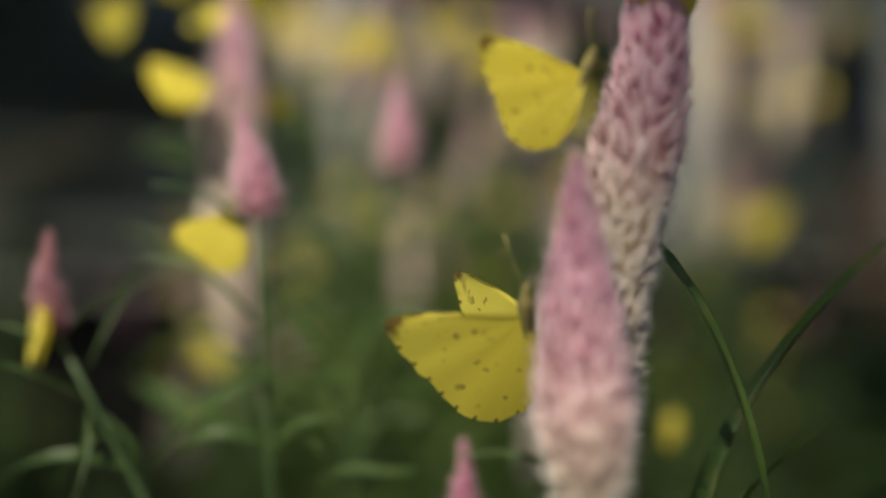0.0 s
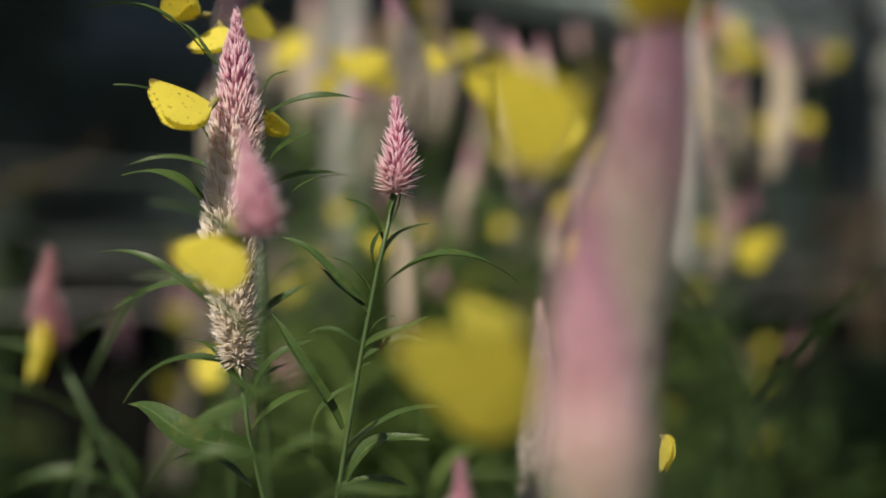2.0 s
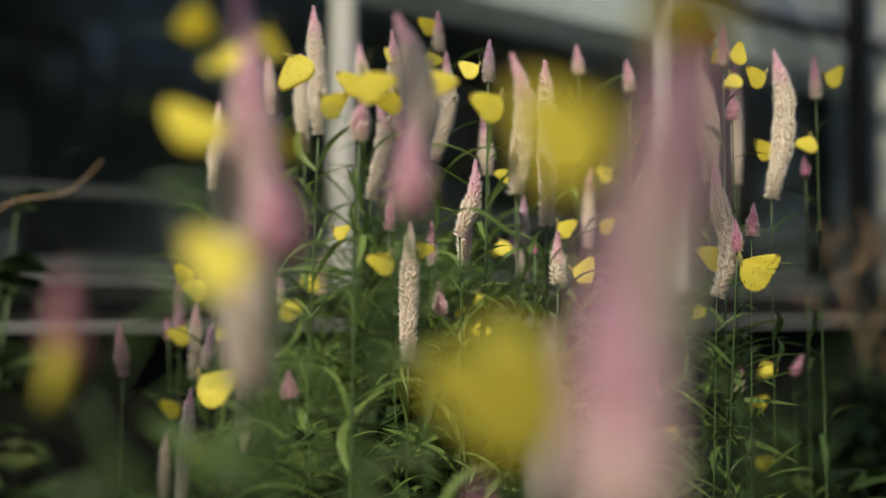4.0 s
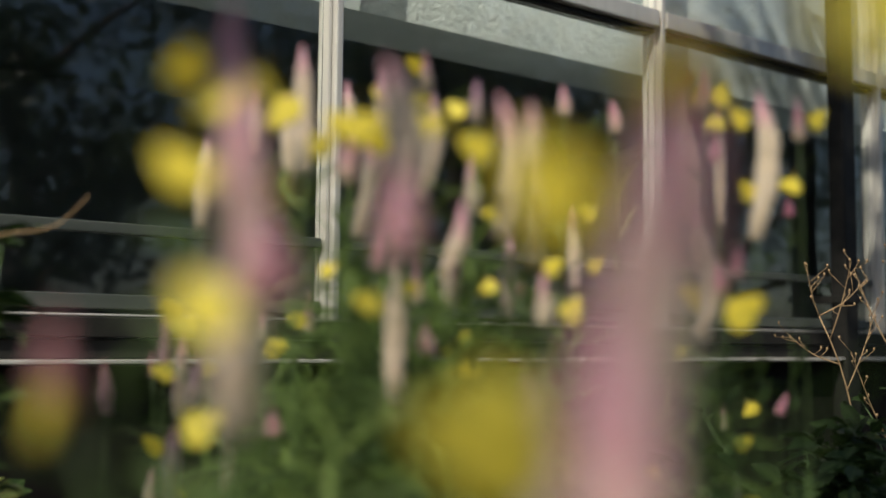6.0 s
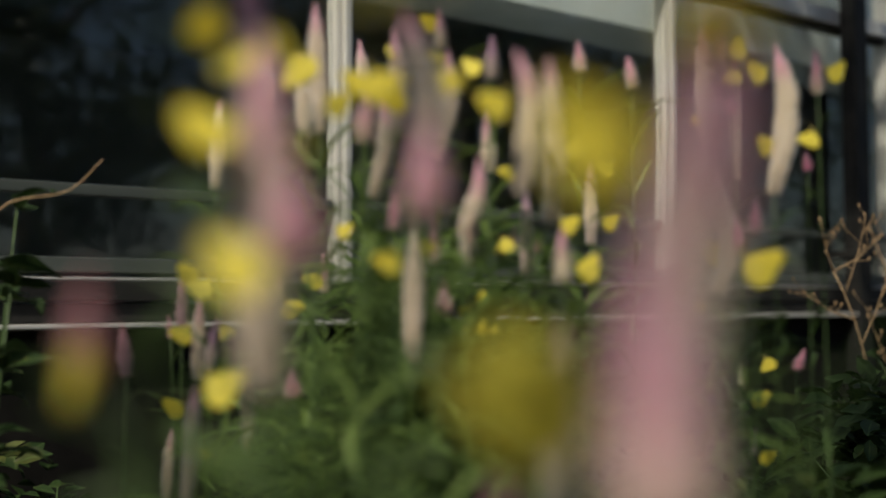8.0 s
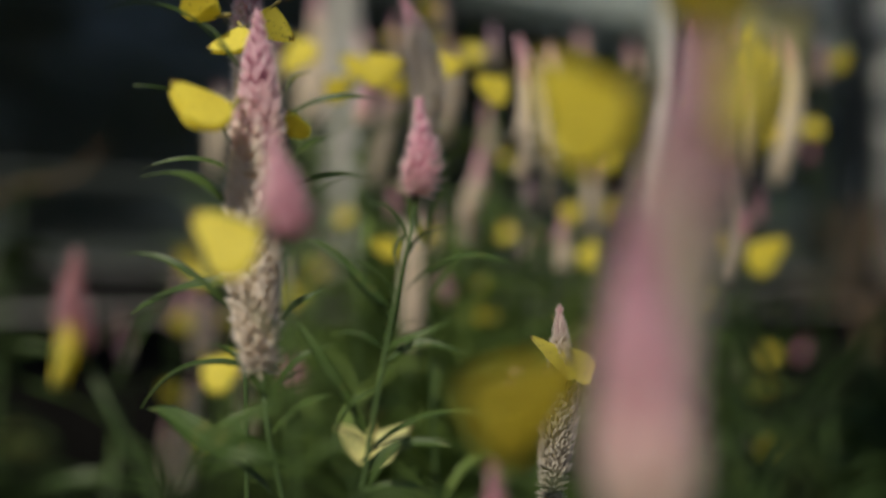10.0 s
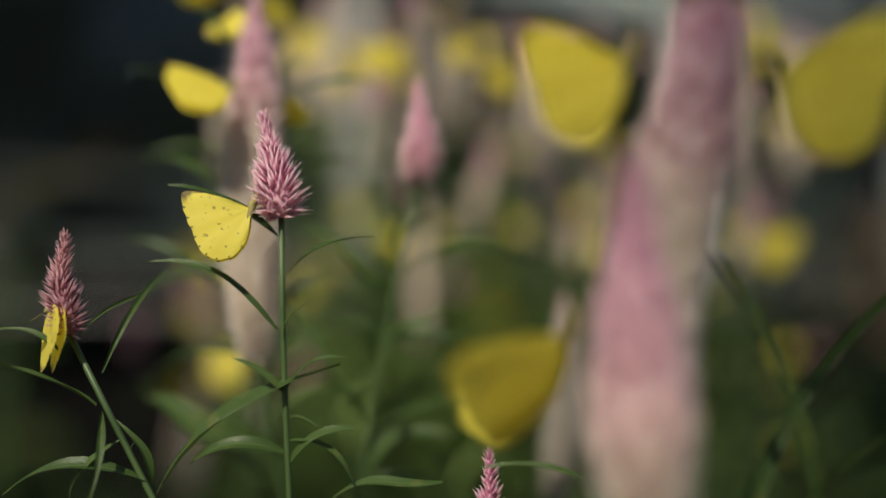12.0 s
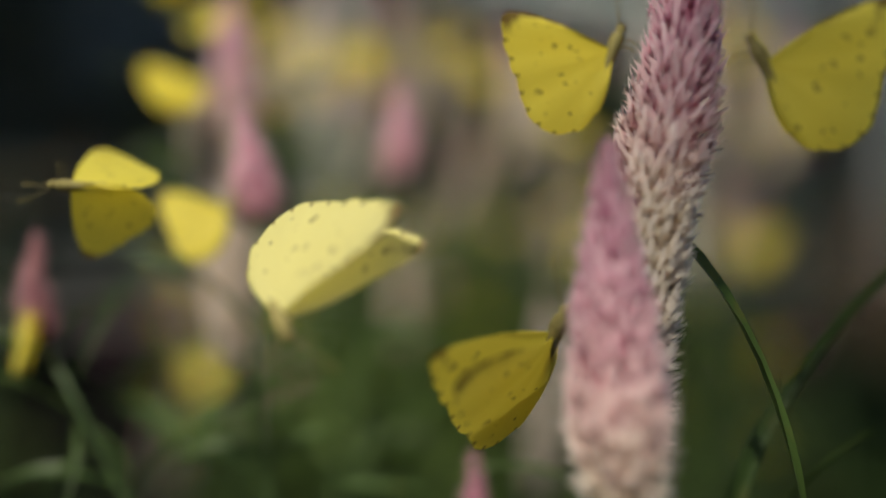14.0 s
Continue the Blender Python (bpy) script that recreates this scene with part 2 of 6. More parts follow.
# ---- flower spikes ----
def spike_mesh(points, width, pink, rng, openness=1.0, foot=0.3):
    """A flower spike along points from its base to its tip: a soft core, and many pointed florets set in spirals on it.
    pink: metres from the tip over which it turns from pink to straw; foot: the share of its length over which it swells from its base."""
    axis = curve_points(points, 24)
    seg = np.linalg.norm(np.diff(axis, axis=0), axis=1)
    dist = np.concatenate([[0], np.cumsum(seg)])
    length = dist[-1]
    tan = np.gradient(axis, axis=0)
    tan /= np.linalg.norm(tan, axis=1)[:, None]
    radius = width / 2
    long = length > 3.0 * width
    near = width > 0.0200
    cone = min(length * 0.75, width * 2.7) if long else length * 0.92

    low = 0.34 if foot < 0.5 else 0.60
    lumps = (rng.uniform(0, 6), rng.uniform(0, 6))

    def profile(d):
        left = length - d
        r = radius * np.minimum(1.0, (np.maximum(left, 0) / cone)) ** (0.72 if long else 0.76)
        base = np.minimum(1.0, 1 - low + low * d / (length * foot)) if long else np.minimum(1.0, 0.80 + 0.20 * d / (length * 0.12))
        uneven = 1 + 0.05 * np.sin(d / width * 2.1 + lumps[0]) + 0.04 * np.sin(d / width * 5.3 + lumps[1])
        return r * base * uneven

    lf = min(0.46 * width, 0.0064 if long else 0.0072)
    slim = 0.085 if near else 0.112 if long else 0.085
    florets = int(math.pi * width * length * (0.85 if long else 0.55) / (2.5e-6 if near else 3.5e-6 if long else 2.6e-6))
    core = np.maximum(profile(dist) - 0.50 * lf, profile(dist) * 0.42 + 0.0002)
    verts, faces = tube(axis, core, 9)
    uvs = [((length - dist[i]) / pink, 0.0) for i in range(len(axis)) for _ in range(9)]
    # all florets at once: where each sits on the axis, which way it points, and its six corners
    draw = np.random.default_rng(rng.randrange(1 << 30))
    i = np.arange(florets)
    d = length * np.clip((1 - (1 - (i + 0.5) / florets) ** 0.92) * 0.985 + draw.normal(0, 0.004, florets), 0, 0.99)
    c = np.stack([np.interp(d, dist, axis[:, k]) for k in range(3)], 1)
    t = np.stack([np.interp(d, dist, tan[:, k]) for k in range(3)], 1)
    a = np.cross(t, (0.1, 0.99, 0.03))
    a /= np.linalg.norm(a, axis=1)[:, None]
    w = (i * 2.39996 + draw.uniform(-1, 1, florets) * (0.5 if near else 0.2))[:, None]
    out = a * np.cos(w) + np.cross(t, a) * np.sin(w)
    left = length - d
    fresh = np.maximum(0.0, 1 - left / (width * 2.2))
    lift = np.radians((44 if long else 38) + 24 * fresh) + draw.normal(0, 0.27 if near else 0.11, florets) - openness * 0.8 * np.maximum(0.0, 1 - d / (0.22 * length))
    way = out * np.cos(lift)[:, None] + t * np.sin(lift)[:, None]
    size = lf * (0.50 + 0.50 * np.minimum(1.0, left / (width * 1.2))) * draw.uniform(0.80, 1.34 if near else 1.25, florets)
    root = c + out * (np.maximum(0.0, 1.02 * profile(d) - 0.86 * lf * np.cos(lift)))[:, None]
    side = np.cross(way, out)
    side /= np.linalg.norm(side, axis=1)[:, None] + 1e-9
    up = np.cross(side, way)
    fat = (size * slim * draw.uniform(0.8, 1.25, florets))[:, None]
    mid = root + way * (size * 0.42)[:, None]
    corners = np.stack([root, mid + side * fat, mid + up * fat * 0.7, mid - side * fat, mid - up * fat * 0.5, root + way * size[:, None]], 1).reshape(-1, 3)
    k0 = len(verts)
    verts = [tuple(v) for v in verts] + [tuple(v) for v in corners.tolist()]
    u = np.repeat(left / pink, 6)
    uvs += list(zip(u.tolist(), [0.0, 0.42, 0.5, 0.42, 0.3, 1.0] * florets))
    for k in range(k0, k0 + 6 * florets, 6):
        for q in range(4):
            e, g = k + 1 + q, k + 1 + (q + 1) % 4
            faces += [(k, e, g), (e, k + 5, g)]
    return verts, faces, uvs


def leaf_mesh(name, width, arch, fold, wave, mat, seed, ovate=False, n=11):
    """A narrow pointed leaf one metre long along x, with a raised middle and a fold at the rib; scaled to its size where it is set."""
    rng = random.Random(seed)
    verts, faces, uvs = [], [], []
    ph = rng.uniform(0, 6)
    for i in range(n):
        s = i / (n - 1)
        w = width * (math.sin(math.pi * min(1, s * 0.97 + 0.03) ** (0.62 if ovate else 0.78)) ** (0.75 if ovate else 0.9)) + 0.006
        z = arch * 4 * s * (1 - s)
        y = wave * math.sin(2.6 * s + ph) * s * (1 - s) * 2
        for k, q in enumerate((-1, -0.5, 0, 0.5, 1)):
            verts.append((s, y + q * w / 2, z + fold * w * abs(q) + 0.012 * math.sin(9 * s + q * 2 + ph) * abs(q) * width * 6))
            uvs.append((s, 0.5 + q / 2))
        if i:
            for k in range(4):
                a = (i - 1) * 5 + k
                faces.append((a, a + 1, a + 6, a + 5))
    return mesh_of(name, verts, faces, uvs, mat)


LEAVES = [leaf_mesh("leaf", 0.085 + 0.02 * (i % 3), 0.10 + 0.045 * (i % 4), 0.20 + 0.05 * (i % 2), 0.10 * ((i % 5) - 2), LEAF, i) for i in range(10)]
LEAVES_BED = [leaf_mesh("leaf", 0.055 + 0.012 * (i % 3), 0.12 + 0.06 * (i % 4), 0.20, 0.14 * ((i % 5) - 2), LEAF_BED, 90 + i) for i in range(10)]
BROAD = [leaf_mesh("leaf", 0.16 + 0.03 * (i % 2), 0.06 + 0.04 * (i % 3), 0.16, 0.06 * (i - 2), LEAF, 30 + i) for i in range(4)]
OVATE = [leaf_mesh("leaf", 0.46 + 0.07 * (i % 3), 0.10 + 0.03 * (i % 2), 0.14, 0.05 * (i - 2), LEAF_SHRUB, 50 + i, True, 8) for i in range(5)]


def leaf_pose(foot, tip, roll=0.0, wide=1.0):
    """The pose of a leaf whose stalk is at foot and whose point is at tip."""
    foot, tip = Vector(foot), Vector(tip)
    x = tip - foot
    size = x.length
    x.normalize()
    y = Vector((0, 0, 1)).cross(x)
    if y.length < 1e-3:
        y = Vector((0, 1, 0))
    y.normalize()
    z = x.cross(y)
    m = Matrix(((x.x, y.x, z.x), (x.y, y.y, z.y), (x.z, y.z, z.z))).to_4x4()
    return Matrix.Translation(foot) @ m @ Matrix.Rotation(radians(roll), 4, "X") @ Matrix.Diagonal((size, size * wide, size, 1))


PLANTS = {}


def celosia(key, stem, spike, width, pink, petal, label, group, seed, leaves=8, leaf_size=0.055, openness=1.0, swell=0.3):
    """A celosia plant: the stem's points from the ground up to the foot of the flower, the spike's points from there to its tip, in metres."""
    rng = random.Random(seed)
    foot = Vector(stem[0])
    thing = tagged(new("celosia_plant"), label, "flower", group)
    thing.location = foot
    PLANTS[key] = thing
    o = np.array(foot)
    line = curve_points([np.array(p) - o for p in stem], 29)
    thick = np.linspace(0.0022, 0.0011, 29) * (0.55 if key.startswith("side") else 0.8)
    v, f = tube(line, thick, 7)
    child("stem", mesh_of("stem", v, f, None, STEM), thing)
    width = width if width > 0.0185 or group.startswith("near") else width * 0.88
    v, f, uv = spike_mesh([np.array(p) - o for p in spike], width, pink, rng, openness, swell)
    child("flower_spike", mesh_of("flower_spike", v, f, uv, petal), thing)
    leaves = int(leaves * (1.7 if key.startswith("bed") else 1))
    for k in range(leaves):
        s = 1 - (k + 0.4) / (leaves + 1) * 0.50
        at = line[min(28, int(s * 28))]
        w = k * 2.4 + rng.uniform(-0.5, 0.5)
        size = leaf_size * rng.uniform(0.6, 1.15) * (1.25 - 0.5 * s)
        rise = rng.uniform(0.1, 0.8)
        tip = Vector(at) + Vector((math.cos(w), math.sin(w), rise)).normalized() * size
        # side plants take the darker leaves, in place of shade at the bed's edges
        child("leaf", rng.choice(LEAVES_BED if key.startswith("bed") else LEAVES), thing, leaf_pose(at, tip, rng.uniform(-25, 25), rng.uniform(0.8, 1.25)))
    return thing


def set_leaf(key, foot, tip, wide=1.0, roll=0.0, kind=0, broad=False):
    """One leaf set on a plant, from its stalk to its point, in metres."""
    thing = PLANTS[key]
    o = thing.location
    m = leaf_pose(Vector(foot) - o, Vector(tip) - o, roll, wide)
    return child("leaf", (BROAD if broad else LEAVES)[kind], thing, m)


# ---- butterflies ----
def reach(a):
    """How far the wing reaches from its root, at a degrees from its front edge."""
    knots = ((-4, 0.55), (0, 0.93), (3, 1.0), (8, 1.0), (16, 0.95), (28, 0.90), (38, 0.87), (43, 0.87), (52, 0.90), (64, 0.92), (76, 0.88), (88, 0.76), (98, 0.56), (104, 0.36))
    for (a0, r0), (a1, r1) in zip(knots, knots[1:]):
        if a <= a1:
            f = (a - a0) / (a1 - a0)
            f = f * f * (3 - 2 * f) if a1 - a0 > 6 else f
            return r0 + (r1 - r0) * f
    return knots[-1][1]


WING_LENGTH = 0.0235
FRONT_EDGE = 92.0


def wing_mesh(name, sign, mat):
    """Forewing and hindwing of one side, upright over the back; the front edge leaves the root nearly straight up."""
    verts, faces, uvs = [], [], []
    for a0, a1, off in ((-4, 104, 0.0),):
        k0, na, nr = len(verts), 40, 7
        for i in range(na + 1):
            a = a0 + (a1 - a0) * i / na
            w = radians(FRONT_EDGE + a)
            r1 = reach(a) * (0.985 if i in (0, na) else 1.0) + 0.006 * math.sin(radians(a) * 26)
            for j in range(nr + 1):
                q = 0.04 + 0.96 * j / nr
                r = r1 * q * WING_LENGTH
                y = sign * (0.0004 + 0.0011 * math.sin(2.4 * q) + 0.0001 * math.sin(a * 0.22) * q) + sign * off
                verts.append((r * math.cos(w), y, r * math.sin(w)))
                uvs.append(((a + 4) / 108, q))
        for i in range(na):
            for j in range(nr):
                p = k0 + i * (nr + 1) + j
                faces.append((p, p + 1, p + nr + 2, p + nr + 1))
    return mesh_of(name, verts, faces, uvs, mat)


def body_mesh():
    pts = np.array([(-0.0105, 0, -0.0012), (-0.008, 0, -0.0008), (-0.004, 0, -0.0002), (-0.001, 0, 0.0), (0.0015, 0, 0.0003), (0.0032, 0, 0.0003), (0.0037, 0, 0.0003), (0.0048, 0, 0.0004), (0.0056, 0, 0.0002)])
    v, f = tube(pts, [0.0003, 0.0008, 0.0010, 0.0011, 0.0015, 0.0013, 0.0008, 0.0011, 0.0004], 8)
    return mesh_of("body", v, f, None, BODY)


def antenna_mesh(sign):
    pts = curve_points([(0.005, sign * 0.0005, 0.0008), (0.009, sign * 0.0020, 0.0032), (0.0125, sign * 0.0032, 0.0046)], 7)
    v, f = tube(pts, [0.00012, 0.0001, 0.0001, 0.0001, 0.0001, 0.00018, 0.00026], 5)
    return mesh_of("antenna", v, f, None, BODY)


def leg_mesh(x, sign):
    pts = [(x, sign * 0.0008, -0.0008), (x + 0.0012, sign * 0.0022, -0.0020), (x + 0.0010, sign * 0.0028, -0.0045)]
    v, f = tube(curve_points(pts, 6), [0.0001] * 6, 4)
    return mesh_of("leg", v, f, None, BODY)


BODY_MESH = body_mesh()
ANTENNAE = [antenna_mesh(1), antenna_mesh(-1)]
LEGS = [leg_mesh(x, s) for x in (0.0005, 0.0020) for s in (1, -1)]
WINGS = {m.name: (wing_mesh("left_wing", 1, m), wing_mesh("right_wing", -1, m)) for m in (WING, WING_PALE, WING_ORANGE, WING_WHITE)}


def wing_pose(sign, opened):
    """Wings closed over the back at 0 degrees, flat at 90."""
    return pose(0, 0, 0, -sign * opened, 0, 0)


def butterfly(m, label, size=1.0, left=2.0, right=2.0, mat=WING, group="yellow butterflies", name="butterfly"):
    thing = tagged(new(name), label, "butterfly", group)
    thing.matrix_basis = m
    s = Matrix.Diagonal((size, size, size, 1))
    child("body", BODY_MESH, thing, s)
    child("left_wing", WINGS[mat.name][0], thing, wing_pose(1, left) @ s)
    child("right_wing", WINGS[mat.name][1], thing, wing_pose(-1, right) @ s)
    for me in ANTENNAE:
        child("antenna", me, thing, s)
    for me in LEGS:
        child("leg", me, thing, s)
    return thing


def perch(x, y, z, spin, turn=0.0, tip=0.0, flip=False):
    """The pose of a resting butterfly: spin turns its front edge in the upright plane across the view, flip sets its head the other way,
    turn and tip slant its wings away from that plane."""
    return pose(x, y, z, tip, -spin, 0) @ pose(0, 0, 0, 0, 0, turn + (180 if flip else 0))


def facing(x, y, z, spin, tilt, flip=False, yaw=0.0):
    """A perch whose head leans forward by tilt degrees, so that the wings are seen a little from above; yaw turns it to the side."""
    return Matrix.Translation((x, y, z)) @ pose(0, 0, 0, tilt) @ pose(0, 0, 0, 0, 0, yaw) @ perch(0, 0, 0, spin, 0, 0, flip)


# ---- ground ----
def ground_at(x, y):
    near = abs(x) < 5 and abs(y) < 6
    h = 0.05 * noise.noise((x * 2.1, y * 2.1, 0.3)) + 0.02 * noise.noise((x * 9, y * 9, 4)) if near else 0.0
    return h - 0.03


def soil_spot(i, j):
    """A place on the soil, a little over it, at the ground's own grid."""
    x, y = -3 + 0.12 * i, -1.5 + 0.12 * j
    return x, y, ground_at(x, y) + 0.006


def ground():
    verts, faces = [], []
    xs = [-60, -20, -8, -4] + [-3 + 0.12 * i for i in range(60)] + [4.5, 8, 20, 60]
    ys = [-60, -20, -8, -3] + [-1.5 + 0.12 * i for i in range(46)] + [6, 9, 20, 60]
    for y in ys:
        for x in xs:
            verts.append((x, y, ground_at(x, y)))
    n = len(xs)
    for j in range(len(ys) - 1):
        for i in range(n - 1):
            faces.append((j * n + i, j * n + i + 1, (j + 1) * n + i + 1, (j + 1) * n + i))
    tagged(new("ground", mesh_of("ground", verts, faces, None, SOIL)), "bare dark garden soil under the flower bed", "soil", kind="structure")


ground()

# ---- the glazed building behind the bed: x along its wall, y into it ----
BUILDING = pose(-0.244, 2.60, 0, 0, 0, 38.0)
BAY = 1.155
LEDGE, SILL, RAIL, TRANSOM, TOP = 0.708, 0.80, 0.992, 1.70, 2.75
BAYS = range(-5, 6)


def bay_x(i):
    return i * BAY + (0.045 if i >= 2 else 0.0)


def setting(name, bm, mat, label, category, bevel=0.0):
    ob = part(name, bm, mat, None, label, bevel)
    ob.matrix_basis = BUILDING
    return tagged(ob, "", category, kind="structure")


def window_bay(i):
    x0, x1 = bay_x(i), bay_x(i + 1)
    bay = tagged(new("window_%d" % (i + 6)), "tall aluminium-framed window with dark glass and a grey sash", "window", "windows of the building", "structure")
    bay.matrix_basis = BUILDING
    # the post: a broad pale face with a narrow rebate beside it
    part("post", box(x0 + 0.005, x0 + 0.023, -0.018, 0.05, SILL, TOP - 0.004), ALUMINIUM, bay, "pale weathered aluminium post", 0.004)
    part("post_rebate", box(x0 - 0.006, x0 + 0.003, 0.002, 0.05, SILL, TOP - 0.004), ALUMINIUM, bay, "", 0.002)
    part("transom", box(x0 + 0.025, x1 - 0.008, -0.022, 0.05, TRANSOM, TRANSOM + 0.052), ALUMINIUM, bay, "", 0.004)
    part("transom_lip", box(x0 + 0.025, x1 - 0.008, -0.002, 0.05, TRANSOM - 0.016, TRANSOM - 0.002), DARK_METAL, bay, "dark metal drip edge", 0.002)
    part("bottom_rail", box(x0 + 0.025, x1 - 0.008, -0.012, 0.05, SILL, SILL + 0.005), ALUMINIUM, bay, "", 0.002)
    sash = part("sash_frame", box(x0 + 0.027, x1 - 0.010, 0.012, 0.04, SILL + 0.016, SILL + 0.046), SASH, bay, "grey-green sash toned down for shade", 0.003)
    part("middle_rail", box(x0 + 0.027, x1 - 0.010, 0.012, 0.04, RAIL - 0.022, RAIL + 0.001), SASH, bay, "grey-green rail toned down for shade", 0.003)
    for z0, z1 in ((SILL + 0.048, RAIL - 0.024), (RAIL + 0.003, TRANSOM - 0.018), (TRANSOM + 0.054, TOP - 0.008)):
        pane = part("pane", box(x0 + 0.026, x1 - 0.009, 0.022, 0.027, z0, z1), GLASS, bay, "dark clear glass")
        pane.visible_shadow = False


for i in BAYS:
    window_bay(i)

X0, X1 = bay_x(BAYS[0]) - 0.036, bay_x(BAYS[-1] + 1)
setting("ledge", box(X0, X1, -0.075, 0.05, LEDGE - 0.002, LEDGE + 0.006), ALUMINIUM, "thin bright metal flashing along the wall", "ledge", 0.002)
setting("sill_band", box(X0, X1, -0.015, 0.05, LEDGE + 0.007, LEDGE + 0.046), DARK_METAL, "dark metal band under the windows", "sill", 0.003)
setting("sill_rail", box(X0, X1, -0.028, 0.05, LEDGE + 0.050, SILL - 0.002), DARK_METAL, "dark metal rail under the windows", "sill", 0.003)
setting("wall_base", box(X0, X1, -0.02, 0.20, -0.2, LEDGE - 0.008), CONCRETE, "concrete base wall coloured near black for shade", "wall")
setting("wall_top", box(X0, X1, -0.03, 0.20, TOP, TOP + 0.5), PLASTER, "grey rough plaster band over the windows", "wall")
setting("roof", box(X0 - 0.4, X1 + 0.4, -0.06, 6.4, TOP + 0.504, TOP + 0.62), SLATE, "flat grey sheet roof", "roof")
setting("lintel_beam", box(X0, X1, 0.15, 0.40, 1.60, TOP - 0.01), PLASTER, "rough grey plaster beam behind the glass", "beam")
setting("room_floor", box(X0, X1, 0.20, 6.0, 0.45, 0.55), ROOM, "dark floor of the unlit room", "floor")
setting("room_wall_back", box(X0, X1, 6.0, 6.2, -0.2, TOP + 0.5), ROOM, "dark back wall of the unlit room", "wall")
setting("room_wall_left", box(X0 - 0.2, X0 - 0.002, -0.03, 6.2, -0.2, TOP + 0.5), ROOM, "end wall of the building", "wall")
setting("room_wall_right", box(X1 + 0.002, X1 + 0.2, -0.03, 6.2, -0.2, TOP + 0.5), ROOM, "end wall of the building", "wall")
setting("ceiling", box(X0, X1, 0.41, 5.99, TOP - 0.06, TOP + 0.3), ROOM, "dark ceiling of the unlit room", "ceiling")


def downpipe(x):
    thing = tagged(new("downpipe"), "dark metal downpipe standing before the windows", "pipe")
    thing.matrix_basis = BUILDING @ pose(x, -0.055, 0)
    bm = box(-0.038, 0.038, -0.03, 0.03, -0.05, TOP + 0.5)
    part("pipe", bm, DARK_METAL, thing, "", 0.008)
    for z in (0.9, 2.2):
        part("bracket", box(-0.05, 0.05, -0.036, 0.10, z, z + 0.025), DARK_METAL, thing, "", 0.003)


downpipe(2.05)


# ---- undergrowth ----
def foliage(name, spots, label, category, mat, seed, ovate=False):
    """Very many small leaves on thin stalks, heaped over spots of (x, y, spread, height, leaves)."""
    rng = np.random.default_rng(seed)
    verts, faces, uvs = [], [], []
    for x, y, spread, height, count, size in spots:
        for _ in range(count):
            w, q = rng.uniform(0, 6.283), abs(rng.normal(0, 0.5))
            px, py = x + spread * q * math.cos(w), y + spread * q * math.sin(w)
            top = height * max(0.12, 1 - 0.45 * q * q)
            pz = top * rng.uniform(0.25, 1.0) ** 0.55
            d = np.array([math.cos(w * 3 + q), math.sin(w * 3 + q), rng.uniform(-0.35, 0.9)])
            d /= np.linalg.norm(d)
            s = size * rng.uniform(0.55, 1.2)
            side = np.cross(d, (rng.normal(0, 0.4), rng.normal(0, 0.4), 1.0))
            side /= np.linalg.norm(side) + 1e-9
            up = np.cross(side, d)
            wide = s * (0.24 if ovate else 0.040) * rng.uniform(0.8, 1.3)
            k = len(verts)
            p = np.array([px, py, pz])
            sag = rng.uniform(0.05, 0.25)
            for f, ww in ((0.0, 0.12), (0.3, 0.95), (0.62, 0.85), (1.0, 0.02)):
                c = p + d * s * f - np.array([0, 0, sag * s * f * f])
                for e in (-1, 0, 1):
                    verts.append(tuple(c + side * wide * ww * e + up * wide * 0.35 * abs(e) * ww))
                    uvs.append((f, 0.5 + 0.5 * e))
            for r in range(3):
                for e in range(2):
                    a = k + r * 3 + e
                    faces.append((a, a + 1, a + 4, a + 3))
    ob = new(name, mesh_of(name, verts, faces, uvs, mat))
    return tagged(ob, label, category, kind="stuff")


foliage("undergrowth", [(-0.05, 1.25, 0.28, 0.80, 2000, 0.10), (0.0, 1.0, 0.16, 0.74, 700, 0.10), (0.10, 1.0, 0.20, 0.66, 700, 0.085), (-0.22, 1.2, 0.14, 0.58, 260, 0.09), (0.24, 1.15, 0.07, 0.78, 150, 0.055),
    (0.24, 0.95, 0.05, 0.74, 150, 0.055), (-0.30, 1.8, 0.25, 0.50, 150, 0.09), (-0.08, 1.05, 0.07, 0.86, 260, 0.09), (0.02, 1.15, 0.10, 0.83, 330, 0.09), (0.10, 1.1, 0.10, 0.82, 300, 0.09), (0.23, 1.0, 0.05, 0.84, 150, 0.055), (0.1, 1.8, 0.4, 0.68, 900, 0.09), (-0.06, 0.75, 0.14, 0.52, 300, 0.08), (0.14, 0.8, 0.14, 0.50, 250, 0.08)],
    "dense narrow green leaves filling the flower bed, toned darker for shade", "foliage", LEAF_LOW, 11)
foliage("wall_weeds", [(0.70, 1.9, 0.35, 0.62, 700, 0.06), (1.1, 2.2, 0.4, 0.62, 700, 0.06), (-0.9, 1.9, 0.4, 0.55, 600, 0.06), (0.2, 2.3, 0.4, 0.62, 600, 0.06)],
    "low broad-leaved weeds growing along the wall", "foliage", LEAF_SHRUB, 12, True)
# added, much of it below the view, to hide and shade the soil
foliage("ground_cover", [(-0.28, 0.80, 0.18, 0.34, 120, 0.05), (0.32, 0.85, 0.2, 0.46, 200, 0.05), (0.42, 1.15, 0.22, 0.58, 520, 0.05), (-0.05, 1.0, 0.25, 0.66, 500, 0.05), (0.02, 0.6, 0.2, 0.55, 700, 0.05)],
    "added low ground cover between the flower stems, coloured dark for shade", "foliage", LEAF_SHRUB, 13, True)


